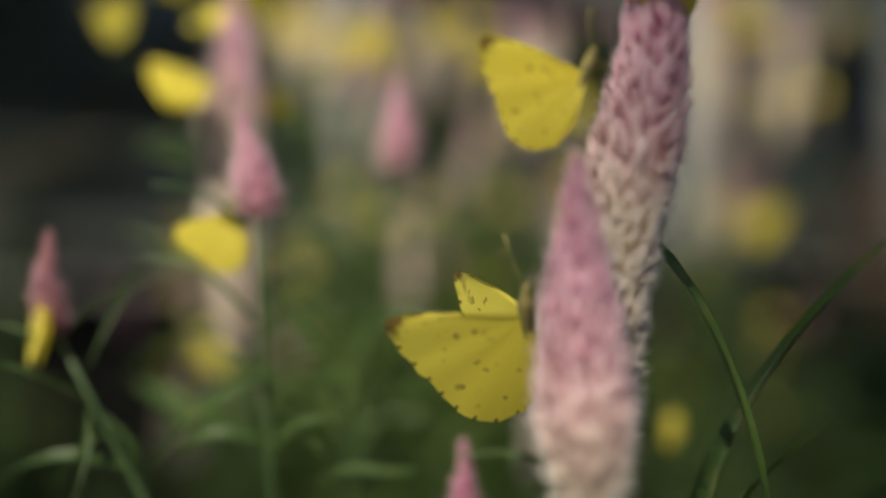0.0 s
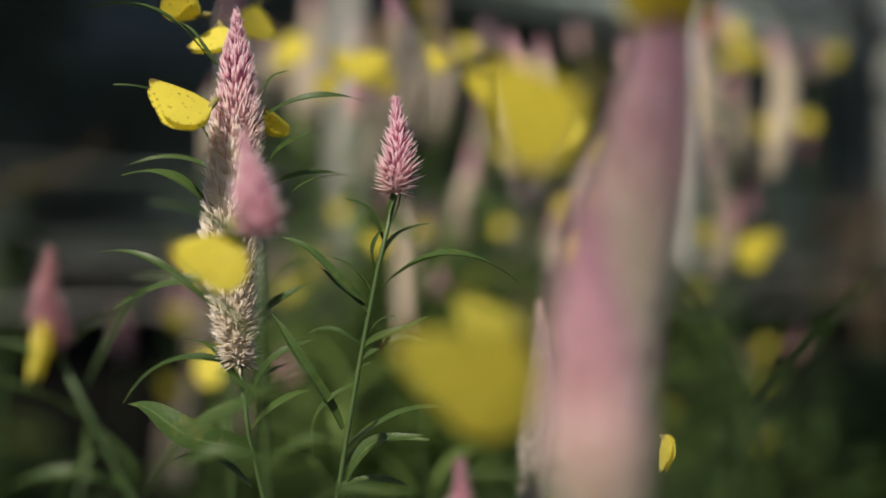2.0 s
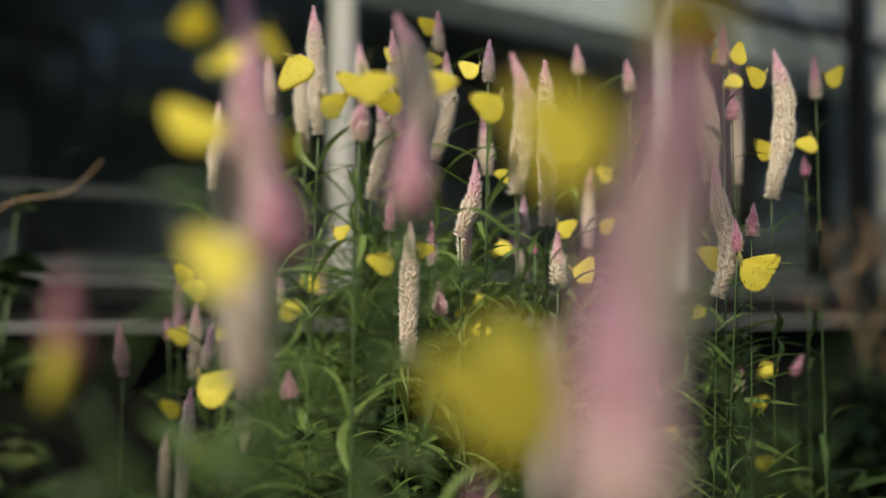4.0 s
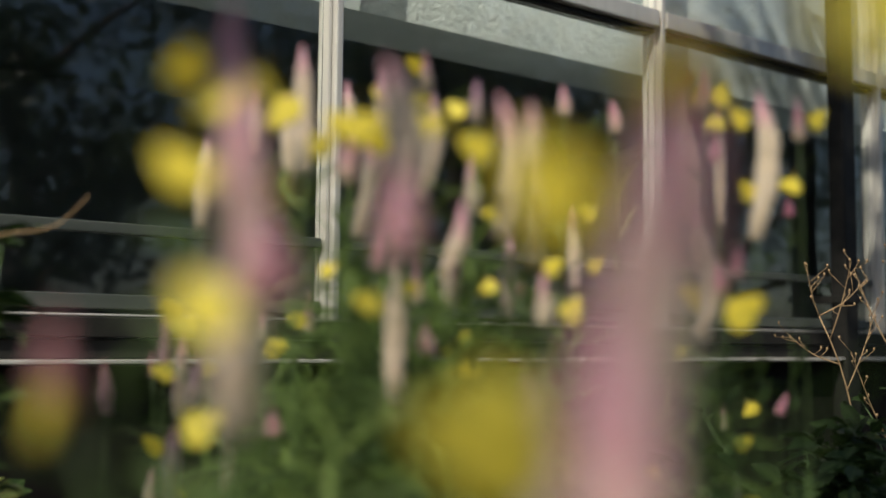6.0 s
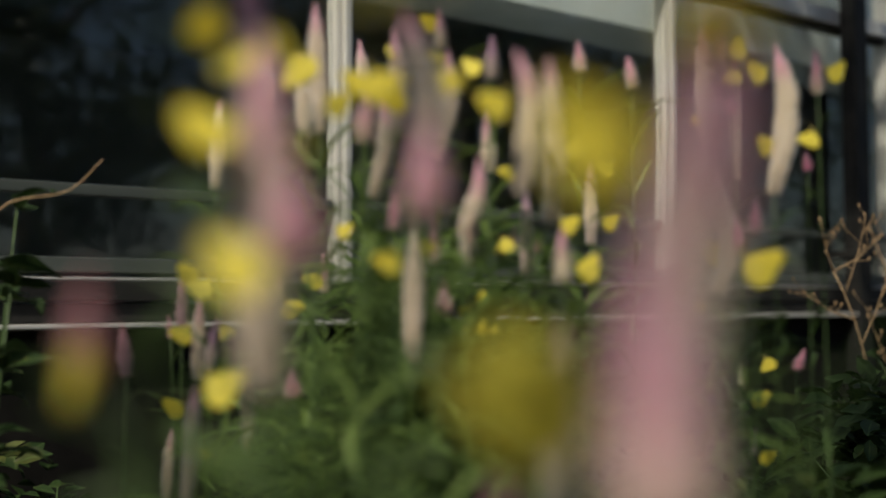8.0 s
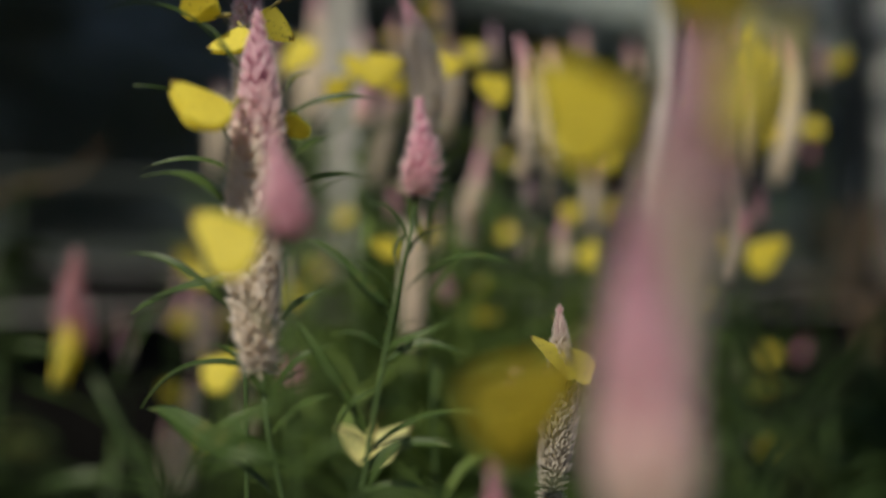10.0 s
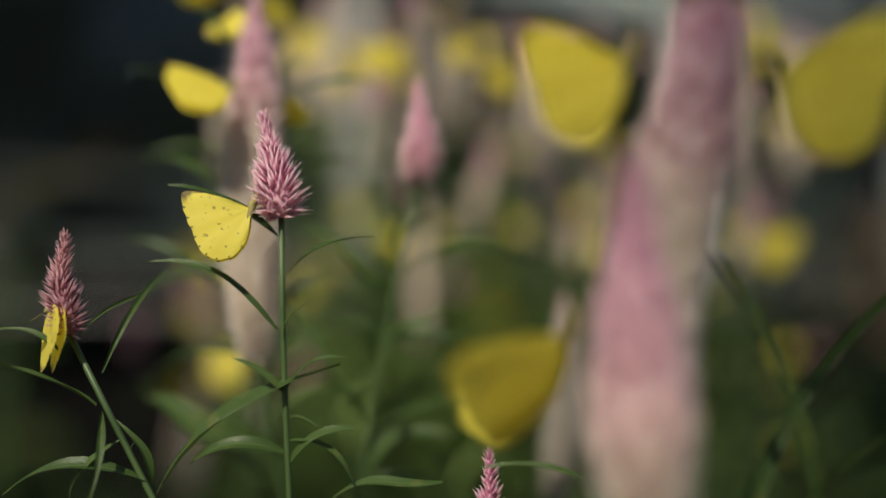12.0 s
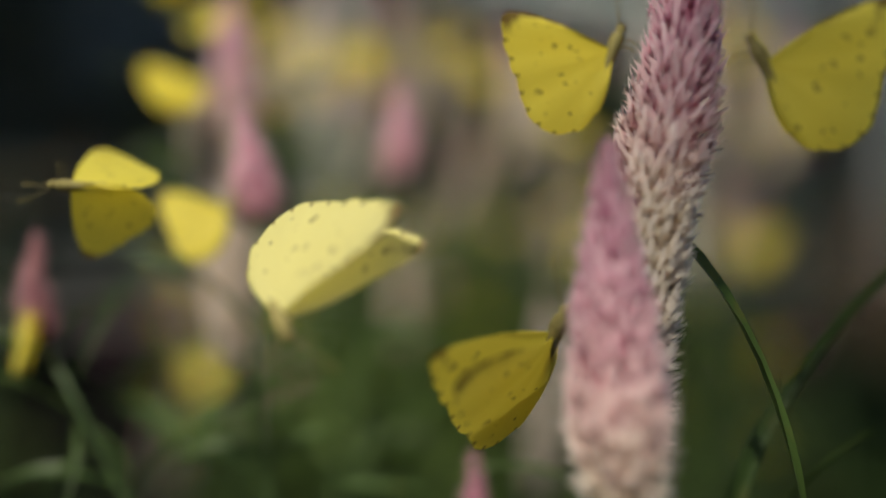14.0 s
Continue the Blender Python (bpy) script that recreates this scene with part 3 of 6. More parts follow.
def shrub(x, y, height, seed, twigs=16, leaf=0.055, spread=0.30):
    """A low shrub: woody twigs from one root, each with pairs of egg-shaped leaves."""
    rng = random.Random(seed)
    thing = tagged(new("shrub"), "low leafy shrub, egg-shaped leaves coloured dark for shade", "shrub", "shrubs by the wall")
    thing.location = (x, y, 0)
    for k in range(twigs):
        w = k * 2.4 + rng.uniform(-0.4, 0.4)
        far = spread * rng.uniform(0.35, 1.0)
        h = height * rng.uniform(0.6, 1.0)
        pts = curve_points([(0, 0, 0), (0.4 * far * math.cos(w), 0.4 * far * math.sin(w), 0.6 * h), (far * math.cos(w), far * math.sin(w), h)], 9)
        v, f = tube(pts, np.linspace(0.0045, 0.0012, 9), 5)
        child("twig", mesh_of("twig", v, f, None, STEM), thing)
        for j in range(3, 9):
            for s in (-1, 1):
                a = w + s * rng.uniform(0.6, 1.5)
                size = leaf * rng.uniform(0.6, 1.15)
                tip = Vector(pts[j]) + Vector((math.cos(a), math.sin(a), rng.uniform(-0.3, 0.55))).normalized() * size
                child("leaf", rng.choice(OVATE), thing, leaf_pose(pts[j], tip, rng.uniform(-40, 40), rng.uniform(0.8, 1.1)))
    return thing


SEED = mesh_of("seed_head", *tube([(0, 0, 0), (0, 0, 0.003), (0, 0, 0.007)], [0.0012, 0.0030, 0.0010], 6), None, TWIG)


def dry_weed(x, y, stem, branches, seed):
    """A dead branching weed of bare brown twigs with small seed heads: the stem's points, and for each branch where it leaves the stem and its end."""
    rng = random.Random(seed)
    thing = tagged(new("dry_weed"), "dead brown branching weed with small seed heads", "weed")
    thing.location = (x, y, 0)
    main = curve_points(stem, 16)
    v, f = tube(main, np.linspace(0.0027, 0.0015, 16), 6)
    child("stem", mesh_of("stem", v, f, None, TWIG), thing)
    for k, end in branches:
        p, end = main[k], np.array(end)
        line = curve_points([p, 0.5 * (p + end) + np.array([0, 0, -0.012]), end], 10)
        v, f = tube(line, np.linspace(0.0016, 0.0007, 10), 5)
        branch = child("branch", mesh_of("branch", v, f, None, TWIG), thing)
        for j in range(7):
            q0 = line[3 + j % 7]
            q1 = q0 + np.array([rng.uniform(-1, 1), rng.uniform(-0.6, 0.6), rng.uniform(0.0, 1.2)]) * rng.uniform(0.015, 0.045)
            v, f = tube(curve_points([q0, q1], 3), [0.0009, 0.0007, 0.0006], 4)
            child("twig", mesh_of("twig", v, f, None, TWIG), branch)
            child("seed_head", SEED, branch, Matrix.Translation(q1))
    return thing


shrub(0.70, 2.02, 0.64, 3, 20)
shrub(1.05, 2.36, 0.62, 4, 20)
shrub(0.81, 1.69, 0.55, 5, 18)
shrub(0.60, 1.55, 0.50, 6, 16, 0.05, 0.24)
shrub(1.28, 2.70, 0.64, 10, 16)
shrub(0.97, 2.09, 0.60, 11, 18)
wall_shrub = shrub(-0.555, 1.30, 0.90, 7, 7, 0.07, 0.12)
child("tendril", mesh_of("tendril", *tube(curve_points([(-0.01, 0, 0.78), (0.043, 0, 0.868), (0.115, 0.01, 0.886), (0.151, 0.01, 0.921)], 14), np.linspace(0.0016, 0.0008, 14), 6), None, TWIG), wall_shrub, None, "bare tan tendril")
shrub(-0.62, 1.75, 0.46, 9, 9, 0.06, 0.25)
dry_weed(0.86, 2.40, [(0.13, 0, 0), (0.05, 0, 0.53), (0.003, 0, 0.733), (-0.033, 0, 0.817)],
    [(15, (0.08, 0.02, 0.90)), (15, (-0.063, -0.02, 0.908)), (12, (0.10, 0.03, 0.83)), (13, (-0.09, 0.04, 0.78)), (14, (0.02, -0.05, 0.93))], 2)
dry_weed(1.02, 2.55, [(0.05, 0, 0), (0.02, 0, 0.50), (0.02, 0, 0.86)],
    [(9, (-0.07, 0, 0.74)), (11, (0.09, 0.03, 0.84)), (13, (-0.04, 0.05, 0.93)), (15, (0.05, 0, 0.98))], 9)


# ---- trees across the garden, which the glass mirrors ----
def tree(x, y, height, seed, leaves=6000):
    rng = np.random.default_rng(seed)
    thing = tagged(new("tree"), "dark leafy garden tree outside the direct view", "tree", "garden trees")
    thing.location = (x, y, -0.03)
    trunk = curve_points([(0, 0, 0), (0.1, 0.05, height * 0.3), (-0.05, 0.1, height * 0.7)], 10)
    v, f = tube(trunk, np.linspace(0.16, 0.05, 10), 10)
    child("trunk", mesh_of("trunk", v, f, None, BARK), thing)
    verts, faces, uvs, tips = [], [], [], []
    for k in range(12):
        a = trunk[3 + k % 6]
        w = k * 2.4
        l = height * rng.uniform(0.22, 0.36)
        b = a + np.array([math.cos(w) * l, math.sin(w) * l, l * rng.uniform(0.15, 0.8)])
        line = curve_points([a, 0.5 * (a + b) + np.array([0, 0, 0.1 * l]), b], 7)
        p, q = tube(line, np.linspace(0.05, 0.012, 7), 6)
        child("limb", mesh_of("limb", p, q, None, BARK), thing)
        tips += [line[3], line[4], line[5], line[6], line[6] + rng.normal(0, 0.3, 3)]
    for _ in range(leaves):
        c = tips[rng.integers(len(tips))] + rng.normal(0, 0.26, 3) * height / 4.5
        d = rng.normal(0, 1, 3)
        d /= np.linalg.norm(d)
        s = np.cross(d, rng.normal(0, 1, 3))
        s /= np.linalg.norm(s)
        k, l = len(verts), rng.uniform(0.07, 0.13)
        verts += [tuple(c), tuple(c + d * l * 0.5 + s * l * 0.28), tuple(c + d * l), tuple(c + d * l * 0.5 - s * l * 0.28)]
        uvs += [(0, 0.5), (0.5, 1), (1, 0.5), (0.5, 0)]
        faces.append((k, k + 1, k + 2, k + 3))
    child("crown", mesh_of("crown", verts, faces, uvs, LEAF_TREE), thing)
    return thing


for x, y, h, s in ((4.6, -1.6, 4.2, 1), (6.2, 1.4, 4.8, 2), (5.6, -4.6, 4.5, 3), (8.6, -1.2, 5.6, 4), (9.4, 3.6, 5.2, 5), (2.6, -6.6, 4.6, 6), (8.0, -6.8, 5.8, 7), (11.5, 0.8, 6.2, 8)):
    tree(x, y, h, s)

def added_shade_tree():
    """A tree added out of view behind the bed's near edge to cast shade; its boughs half shade the nearest spikes and
    the shrubs by the wall.
    """
    rng = np.random.default_rng(21)
    thing = tree(-2.5, -2.7, 3.9, 31, 3500)
    o = np.array(thing.location)
    # each bough is added up-sun of a spot to be darkened
    for shaded, away, reach_out, count, leaf in (((0.085, 0.238, 0.825), 3.0, 0.058, 44, 0.031), ((1.06, 1.95, 0.40), 4.6, 0.55, 1400, 0.10), ((1.62, 4.05, 1.15), 5.6, 0.55, 700, 0.11), ((-0.36, 1.10, 0.40), 4.3, 0.28, 560, 0.07), ((0.76, 1.40, 0.38), 5.5, 0.22, 420, 0.07)):
        end = np.array(shaded) + away * np.array(SUN_AT) - o
        line = curve_points([(-0.02, 0.1, 2.1), (0.9, 0.6, 2.0 + 0.26 * away), end], 9)
        v, f = tube(line, np.linspace(0.035, 0.005, 9), 6)
        child("bough", mesh_of("bough", v, f, None, BARK), thing)
        verts, faces, uvs = [], [], []
        for _ in range(count):
            c = rng.normal(0, 1, 3)
            c = end + c / np.linalg.norm(c) * reach_out * rng.uniform(0, 1) ** 0.4
            d = rng.normal(0, 1, 3)
            d /= np.linalg.norm(d)
            s = np.cross(d, rng.normal(0, 1, 3))
            s /= np.linalg.norm(s)
            k, l = len(verts), leaf * rng.uniform(0.7, 1.3)
            verts += [tuple(c - d * l * 0.5), tuple(c + s * l * 0.25), tuple(c + d * l * 0.5), tuple(c - s * l * 0.25)]
            uvs += [(0, 0.5), (0.5, 1), (1, 0.5), (0.5, 0)]
            faces.append((k, k + 1, k + 2, k + 3))
        child("bough_leaves", mesh_of("bough_leaves", verts, faces, uvs, LEAF_TREE), thing)


added_shade_tree()

# ---- the flower bed ----
celosia('near_front', [(0.0448, 0.2235, -0.0200), (0.0408, 0.2275, 0.3170), (0.0349, 0.2337, 0.6985)], [(0.0349, 0.2337, 0.6985), (0.0334, 0.2324, 0.7279), (0.0325, 0.2315, 0.7492), (0.0325, 0.2306, 0.7692)], 0.0212, 0.066, PETAL_PINK, 'celosia spike close by, deep pink above and cream below', 'near celosia plants', 1, 0, 0.055)
celosia('near_back', [(0.0634, 0.2574, -0.0200), (0.0554, 0.2574, 0.3189), (0.0424, 0.2574, 0.7086)], [(0.0424, 0.2574, 0.7086), (0.0424, 0.2563, 0.7323), (0.0430, 0.2554, 0.7524), (0.0463, 0.2547, 0.7678), (0.0506, 0.2539, 0.7855), (0.0521, 0.2533, 0.7997), (0.0518, 0.2525, 0.8163), (0.0512, 0.2520, 0.8250)], 0.0240, 0.070, PETAL_PINK, 'celosia with a long bent spike, pink top and straw foot', 'near celosia plants', 2, 0, 0.055, 1.0, 0.55)
celosia('near_low', [(0.0190, 0.3445, -0.0200), (0.0150, 0.3405, 0.3022), (0.0090, 0.3345, 0.6716)], [(0.0090, 0.3345, 0.6716), (0.0091, 0.3337, 0.6981)], 0.0109, 0.050, PETAL_PINK, 'celosia with a pink flower spike fading to cream below', 'near celosia plants', 3, 2, 0.055)
celosia('left_young', [(-0.0391, 0.3436, -0.0200), (-0.0431, 0.3436, 0.3072), (-0.0491, 0.3436, 0.6828), (-0.0509, 0.3424, 0.7237), (-0.0517, 0.3412, 0.7650)], [(-0.0517, 0.3412, 0.7650), (-0.0538, 0.3408, 0.7801), (-0.0569, 0.3403, 0.7944)], 0.0161, 0.046, PETAL_PINK, 'celosia with a short fresh pink flower spike', 'near celosia plants', 4, 0, 0.055)
celosia('left_red', [(-0.0462, 0.3332, -0.0200), (-0.0622, 0.3332, 0.3081), (-0.0862, 0.3332, 0.6846), (-0.1009, 0.3322, 0.7127), (-0.1102, 0.3316, 0.7312)], [(-0.1102, 0.3316, 0.7312), (-0.1126, 0.3311, 0.7458), (-0.1116, 0.3308, 0.7594)], 0.0123, 0.060, PETAL_RED, 'celosia with a short dusky rose spike on a slanting stem', 'near celosia plants', 5, 0, 0.055)
celosia('left_tall', [(-0.0649, 0.4341, -0.0200), (-0.0649, 0.4341, 0.2990), (-0.0649, 0.4341, 0.6645), (-0.0703, 0.4333, 0.6861), (-0.0748, 0.4321, 0.7195)], [(-0.0748, 0.4321, 0.7195), (-0.0783, 0.4303, 0.7681), (-0.0757, 0.4287, 0.8156), (-0.0761, 0.4274, 0.8545)], 0.0218, 0.058, PETAL_PINK, 'celosia with a long spike, pink above and faded straw below', 'near celosia plants', 6, 0, 0.055)
celosia('left_behind', [(-0.0877, 0.5381, -0.0200), (-0.0917, 0.5301, 0.3733), (-0.0977, 0.5181, 0.8296)], [(-0.0977, 0.5181, 0.8296), (-0.0956, 0.5167, 0.8714), (-0.0969, 0.5153, 0.9105)], 0.0162, 0.050, PETAL_PINK, 'celosia with a long spike, pink above and faded straw below', 'near celosia plants', 7, 3, 0.055)
celosia('middle_young', [(-0.0558, 0.4240, -0.0200), (-0.0478, 0.4240, 0.3037), (-0.0358, 0.4240, 0.6749), (-0.0242, 0.4218, 0.7413), (-0.0168, 0.4206, 0.7761), (-0.0147, 0.4204, 0.7841)], [(-0.0147, 0.4204, 0.7841), (-0.0134, 0.4198, 0.8014), (-0.0147, 0.4192, 0.8187)], 0.0160, 0.046, PETAL_PINK, 'celosia with a short fresh pink flower spike', 'near celosia plants', 8, 0, 0.055)
celosia('grey_spike', [(0.0421, 0.5306, -0.0200), (0.0421, 0.5226, 0.2937), (0.0421, 0.5106, 0.6527)], [(0.0421, 0.5106, 0.6527), (0.0446, 0.5091, 0.6879), (0.0463, 0.5079, 0.7180), (0.0458, 0.5069, 0.7419)], 0.0166, 0.035, PETAL_GREY, 'celosia with an old grey-green spike and a dull rose tip', 'near celosia plants', 9, 3, 0.055)
celosia('bed_0', [(-0.1415, 1.0171, -0.0200), (-0.1309, 1.0075, 0.4063), (-0.1151, 0.9932, 0.9029)], [(-0.1151, 0.9932, 0.9029), (-0.1171, 0.9896, 0.9681), (-0.1196, 0.9871, 1.0158)], 0.0181, 0.032, PETAL_PINK, 'celosia with a long spike, pink above and faded straw below', 'celosia plants in the bed', 10, 12, 0.095)
celosia('bed_1', [(-0.1090, 1.0664, -0.0200), (-0.1190, 1.0573, 0.4022), (-0.1340, 1.0437, 0.8937)], [(-0.1340, 1.0437, 0.8937), (-0.1382, 1.0388, 0.9843)], 0.0169, 0.031, PETAL_PINK, 'celosia with a long spike, pink above and faded straw below', 'celosia plants in the bed', 11, 16, 0.095)
celosia('bed_2', [(-0.1167, 1.1744, -0.0200), (-0.1052, 1.1807, 0.4336), (-0.0880, 1.1902, 0.9636)], [(-0.0880, 1.1902, 0.9636), (-0.0947, 1.1866, 1.0298)], 0.0163, 0.028, PETAL_PINK, 'celosia with a long spike, pink above and faded straw below', 'celosia plants in the bed', 12, 14, 0.095)
celosia('bed_3', [(-0.0745, 0.7571, -0.0200), (-0.0685, 0.7523, 0.3871), (-0.0595, 0.7451, 0.8602)], [(-0.0595, 0.7451, 0.8602), (-0.0569, 0.7433, 0.8937)], 0.0173, 0.033, PETAL_PINK, 'celosia with a short fresh pink flower spike', 'celosia plants in the bed', 13, 13, 0.095)
celosia('bed_4', [(-0.0877, 0.9893, -0.0200), (-0.0799, 0.9921, 0.3804), (-0.0683, 0.9963, 0.8452)], [(-0.0683, 0.9963, 0.8452), (-0.0568, 0.9929, 0.9079), (-0.0618, 0.9914, 0.9355)], 0.0171, 0.032, PETAL_PINK, 'celosia with a long spike, pink above and faded straw below', 'celosia plants in the bed', 14, 13, 0.095)
celosia('bed_5', [(-0.0624, 1.0284, -0.0200), (-0.0567, 1.0144, 0.4052), (-0.0482, 0.9933, 0.9004)], [(-0.0482, 0.9933, 0.9004), (-0.0457, 0.9907, 0.9481), (-0.0497, 0.9882, 0.9942)], 0.0171, 0.035, PETAL_PINK, 'celosia with a long spike, pink above and faded straw below', 'celosia plants in the bed', 15, 15, 0.095)
celosia('bed_6', [(0.0108, 0.6442, -0.0200), (-0.0005, 0.6331, 0.3753), (-0.0174, 0.6164, 0.8339)], [(-0.0174, 0.6164, 0.8339), (-0.0143, 0.6149, 0.8604), (-0.0190, 0.6136, 0.8852), (-0.0283, 0.6123, 0.9092)], 0.0206, 0.025, PETAL_PINK, 'celosia with a pink flower spike fading to cream below', 'celosia plants in the bed', 16, 11, 0.095)
celosia('bed_7', [(-0.0246, 1.0749, -0.0200), (-0.0179, 1.0604, 0.4448), (-0.0079, 1.0386, 0.9885)], [(-0.0079, 1.0386, 0.9885), (-0.0100, 1.0367, 1.0238)], 0.0158, 0.026, PETAL_PINK, 'celosia with a pink flower spike fading to cream below', 'celosia plants in the bed', 17, 15, 0.095)
celosia('bed_8', [(-0.0009, 1.0199, -0.0200), (-0.0051, 1.0097, 0.3962), (-0.0116, 0.9944, 0.8803)], [(-0.0116, 0.9944, 0.8803), (-0.0005, 0.9918, 0.9280), (-0.0020, 0.9892, 0.9757)], 0.0181, 0.027, PETAL_PINK, 'celosia with a long spike, pink above and faded straw below', 'celosia plants in the bed', 18, 12, 0.095)
celosia('bed_9', [(0.0232, 0.9445, -0.0200), (0.0275, 0.9431, 0.4230), (0.0339, 0.9411, 0.9401)], [(0.0339, 0.9411, 0.9401), (0.0348, 0.9393, 0.9739)], 0.0148, 0.025, PETAL_PURPLE, 'celosia with a small purple flower spike on a thin stem', 'celosia plants in the bed', 19, 15, 0.095)
celosia('bed_10', [(0.0642, 0.7943, -0.0200), (0.0567, 0.7754, 0.3713), (0.0456, 0.7470, 0.8252)], [(0.0456, 0.7470, 0.8252), (0.0486, 0.7453, 0.8572), (0.0505, 0.7435, 0.8910), (0.0422, 0.7420, 0.9181)], 0.0166, 0.036, PETAL_PINK, 'celosia with a long spike, pink above and faded straw below', 'celosia plants in the bed', 20, 14, 0.095)
celosia('bed_11', [(0.0794, 0.8400, -0.0200), (0.0757, 0.8232, 0.3637), (0.0703, 0.7980, 0.8081)], [(0.0703, 0.7980, 0.8081), (0.0703, 0.7948, 0.8683), (0.0687, 0.7917, 0.9245)], 0.0161, 0.025, PETAL_PINK, 'celosia with a long spike, pink above and faded straw below', 'celosia plants in the bed', 21, 16, 0.095)
celosia('bed_12', [(0.0547, 1.0273, -0.0200), (0.0478, 1.0343, 0.3927), (0.0375, 1.0449, 0.8726)], [(0.0375, 1.0449, 0.8726), (0.0327, 1.0419, 0.9274)], 0.0169, 0.030, PETAL_PINK, 'celosia with a pink flower spike fading to cream below', 'celosia plants in the bed', 22, 12, 0.095)
celosia('bed_13', [(0.0279, 0.9370, -0.0200), (0.0205, 0.9215, 0.3629), (0.0095, 0.8983, 0.8064)], [(0.0095, 0.8983, 0.8064), (0.0213, 0.8963, 0.8425), (0.0222, 0.8950, 0.8664)], 0.0172, 0.037, PETAL_PINK, 'celosia with a pink flower spike fading to cream below', 'celosia plants in the bed', 23, 13, 0.095)
celosia('bed_14', [(0.0029, 0.9575, -0.0200), (0.0067, 0.9423, 0.3526), (0.0125, 0.9195, 0.7836)], [(0.0125, 0.9195, 0.7836), (0.0162, 0.9172, 0.8270)], 0.0157, 0.027, PETAL_PINK, 'celosia with a pink flower spike fading to cream below', 'celosia plants in the bed', 24, 13, 0.095)
celosia('bed_15', [(0.1184, 1.0784, -0.0200), (0.1221, 1.0828, 0.4395), (0.1277, 1.0893, 0.9767)], [(0.1277, 1.0893, 0.9767), (0.1255, 1.0878, 1.0049)], 0.0160, 0.025, PETAL_PINK, 'celosia with a short fresh pink flower spike', 'celosia plants in the bed', 25, 15, 0.095)
celosia('bed_16', [(0.1764, 1.1146, -0.0200), (0.1772, 1.1049, 0.4321), (0.1785, 1.0902, 0.9602)], [(0.1785, 1.0902, 0.9602), (0.1741, 1.0886, 0.9900)], 0.0166, 0.028, PETAL_PINK, 'celosia with a short fresh pink flower spike', 'celosia plants in the bed', 26, 13, 0.095)
celosia('bed_17', [(0.0647, 1.0945, -0.0200), (0.0669, 1.0767, 0.3500), (0.0702, 1.0500, 0.7778)], [(0.0702, 1.0500, 0.7778), (0.0707, 1.0460, 0.8526)], 0.0158, 0.028, PETAL_PURPLE, 'celosia with a small purple flower spike on a thin stem', 'celosia plants in the bed', 27, 15, 0.095)
celosia('bed_18', [(0.0868, 0.9386, -0.0200), (0.0874, 0.9233, 0.3460), (0.0882, 0.9003, 0.7689)], [(0.0882, 0.9003, 0.7689), (0.0877, 0.8981, 0.8095)], 0.0172, 0.026, PETAL_PINK, 'celosia with a pink flower spike fading to cream below', 'celosia plants in the bed', 28, 11, 0.095)
celosia('bed_19', [(0.1474, 1.2448, -0.0200), (0.1490, 1.2262, 0.3659), (0.1513, 1.1983, 0.8131)], [(0.1513, 1.1983, 0.8131), (0.1501, 1.1937, 0.8986)], 0.0157, 0.033, PETAL_PINK, 'celosia with a long spike, pink above and faded straw below', 'celosia plants in the bed', 29, 15, 0.095)
celosia('side_20', [(0.2051, 1.0073, -0.0200), (0.2163, 1.0025, 0.3883), (0.2331, 0.9954, 0.8628)], [(0.2331, 0.9954, 0.8628), (0.2256, 0.9915, 0.9330), (0.2196, 0.9884, 0.9917)], 0.0221, 0.037, PETAL_PINK, 'celosia with a long spike, pink above and faded straw below', 'celosia plants in the bed', 30, 7, 0.058)
celosia('side_21', [(0.2326, 0.9406, -0.0200), (0.2322, 0.9405, 0.4290), (0.2315, 0.9404, 0.9534)], [(0.2315, 0.9404, 0.9534), (0.2310, 0.9385, 0.9887)], 0.0138, 0.035, PETAL_PINK, 'celosia with a pink flower spike fading to cream below', 'celosia plants in the bed', 31, 9, 0.058)
celosia('side_22', [(0.2613, 0.9829, -0.0200), (0.2526, 0.9668, 0.4089), (0.2396, 0.9428, 0.9086)], [(0.2396, 0.9428, 0.9086), (0.2396, 0.9417, 0.9296)], 0.0153, 0.029, PETAL_PINK, 'celosia with a short fresh pink flower spike', 'celosia plants in the bed', 32, 7, 0.058)
celosia('side_23', [(0.3267, 1.1777, -0.0200), (0.3193, 1.1845, 0.3970), (0.3081, 1.1946, 0.8823)], [(0.3081, 1.1946, 0.8823), (0.3057, 1.1875, 1.0130)], 0.0145, 0.038, PETAL_PINK, 'celosia with a long spike, pink above and faded straw below', 'celosia plants in the bed', 33, 7, 0.058)
celosia('side_24', [(0.2876, 0.9901, -0.0200), (0.2873, 0.9925, 0.3815), (0.2869, 0.9962, 0.8477)], [(0.2869, 0.9962, 0.8477), (0.2959, 0.9937, 0.8929), (0.2984, 0.9915, 0.9330), (0.2889, 0.9891, 0.9782)], 0.0191, 0.037, PETAL_PINK, 'celosia with a long spike, pink above and faded straw below', 'celosia plants in the bed', 34, 9, 0.058)
celosia('side_25', [(0.3470, 1.0219, -0.0200), (0.3452, 1.0295, 0.4254), (0.3424, 1.0410, 0.9453)], [(0.3424, 1.0410, 0.9453), (0.3403, 1.0388, 0.9843)], 0.0153, 0.036, PETAL_PINK, 'celosia with a pink flower spike fading to cream below', 'celosia plants in the bed', 35, 8, 0.058)
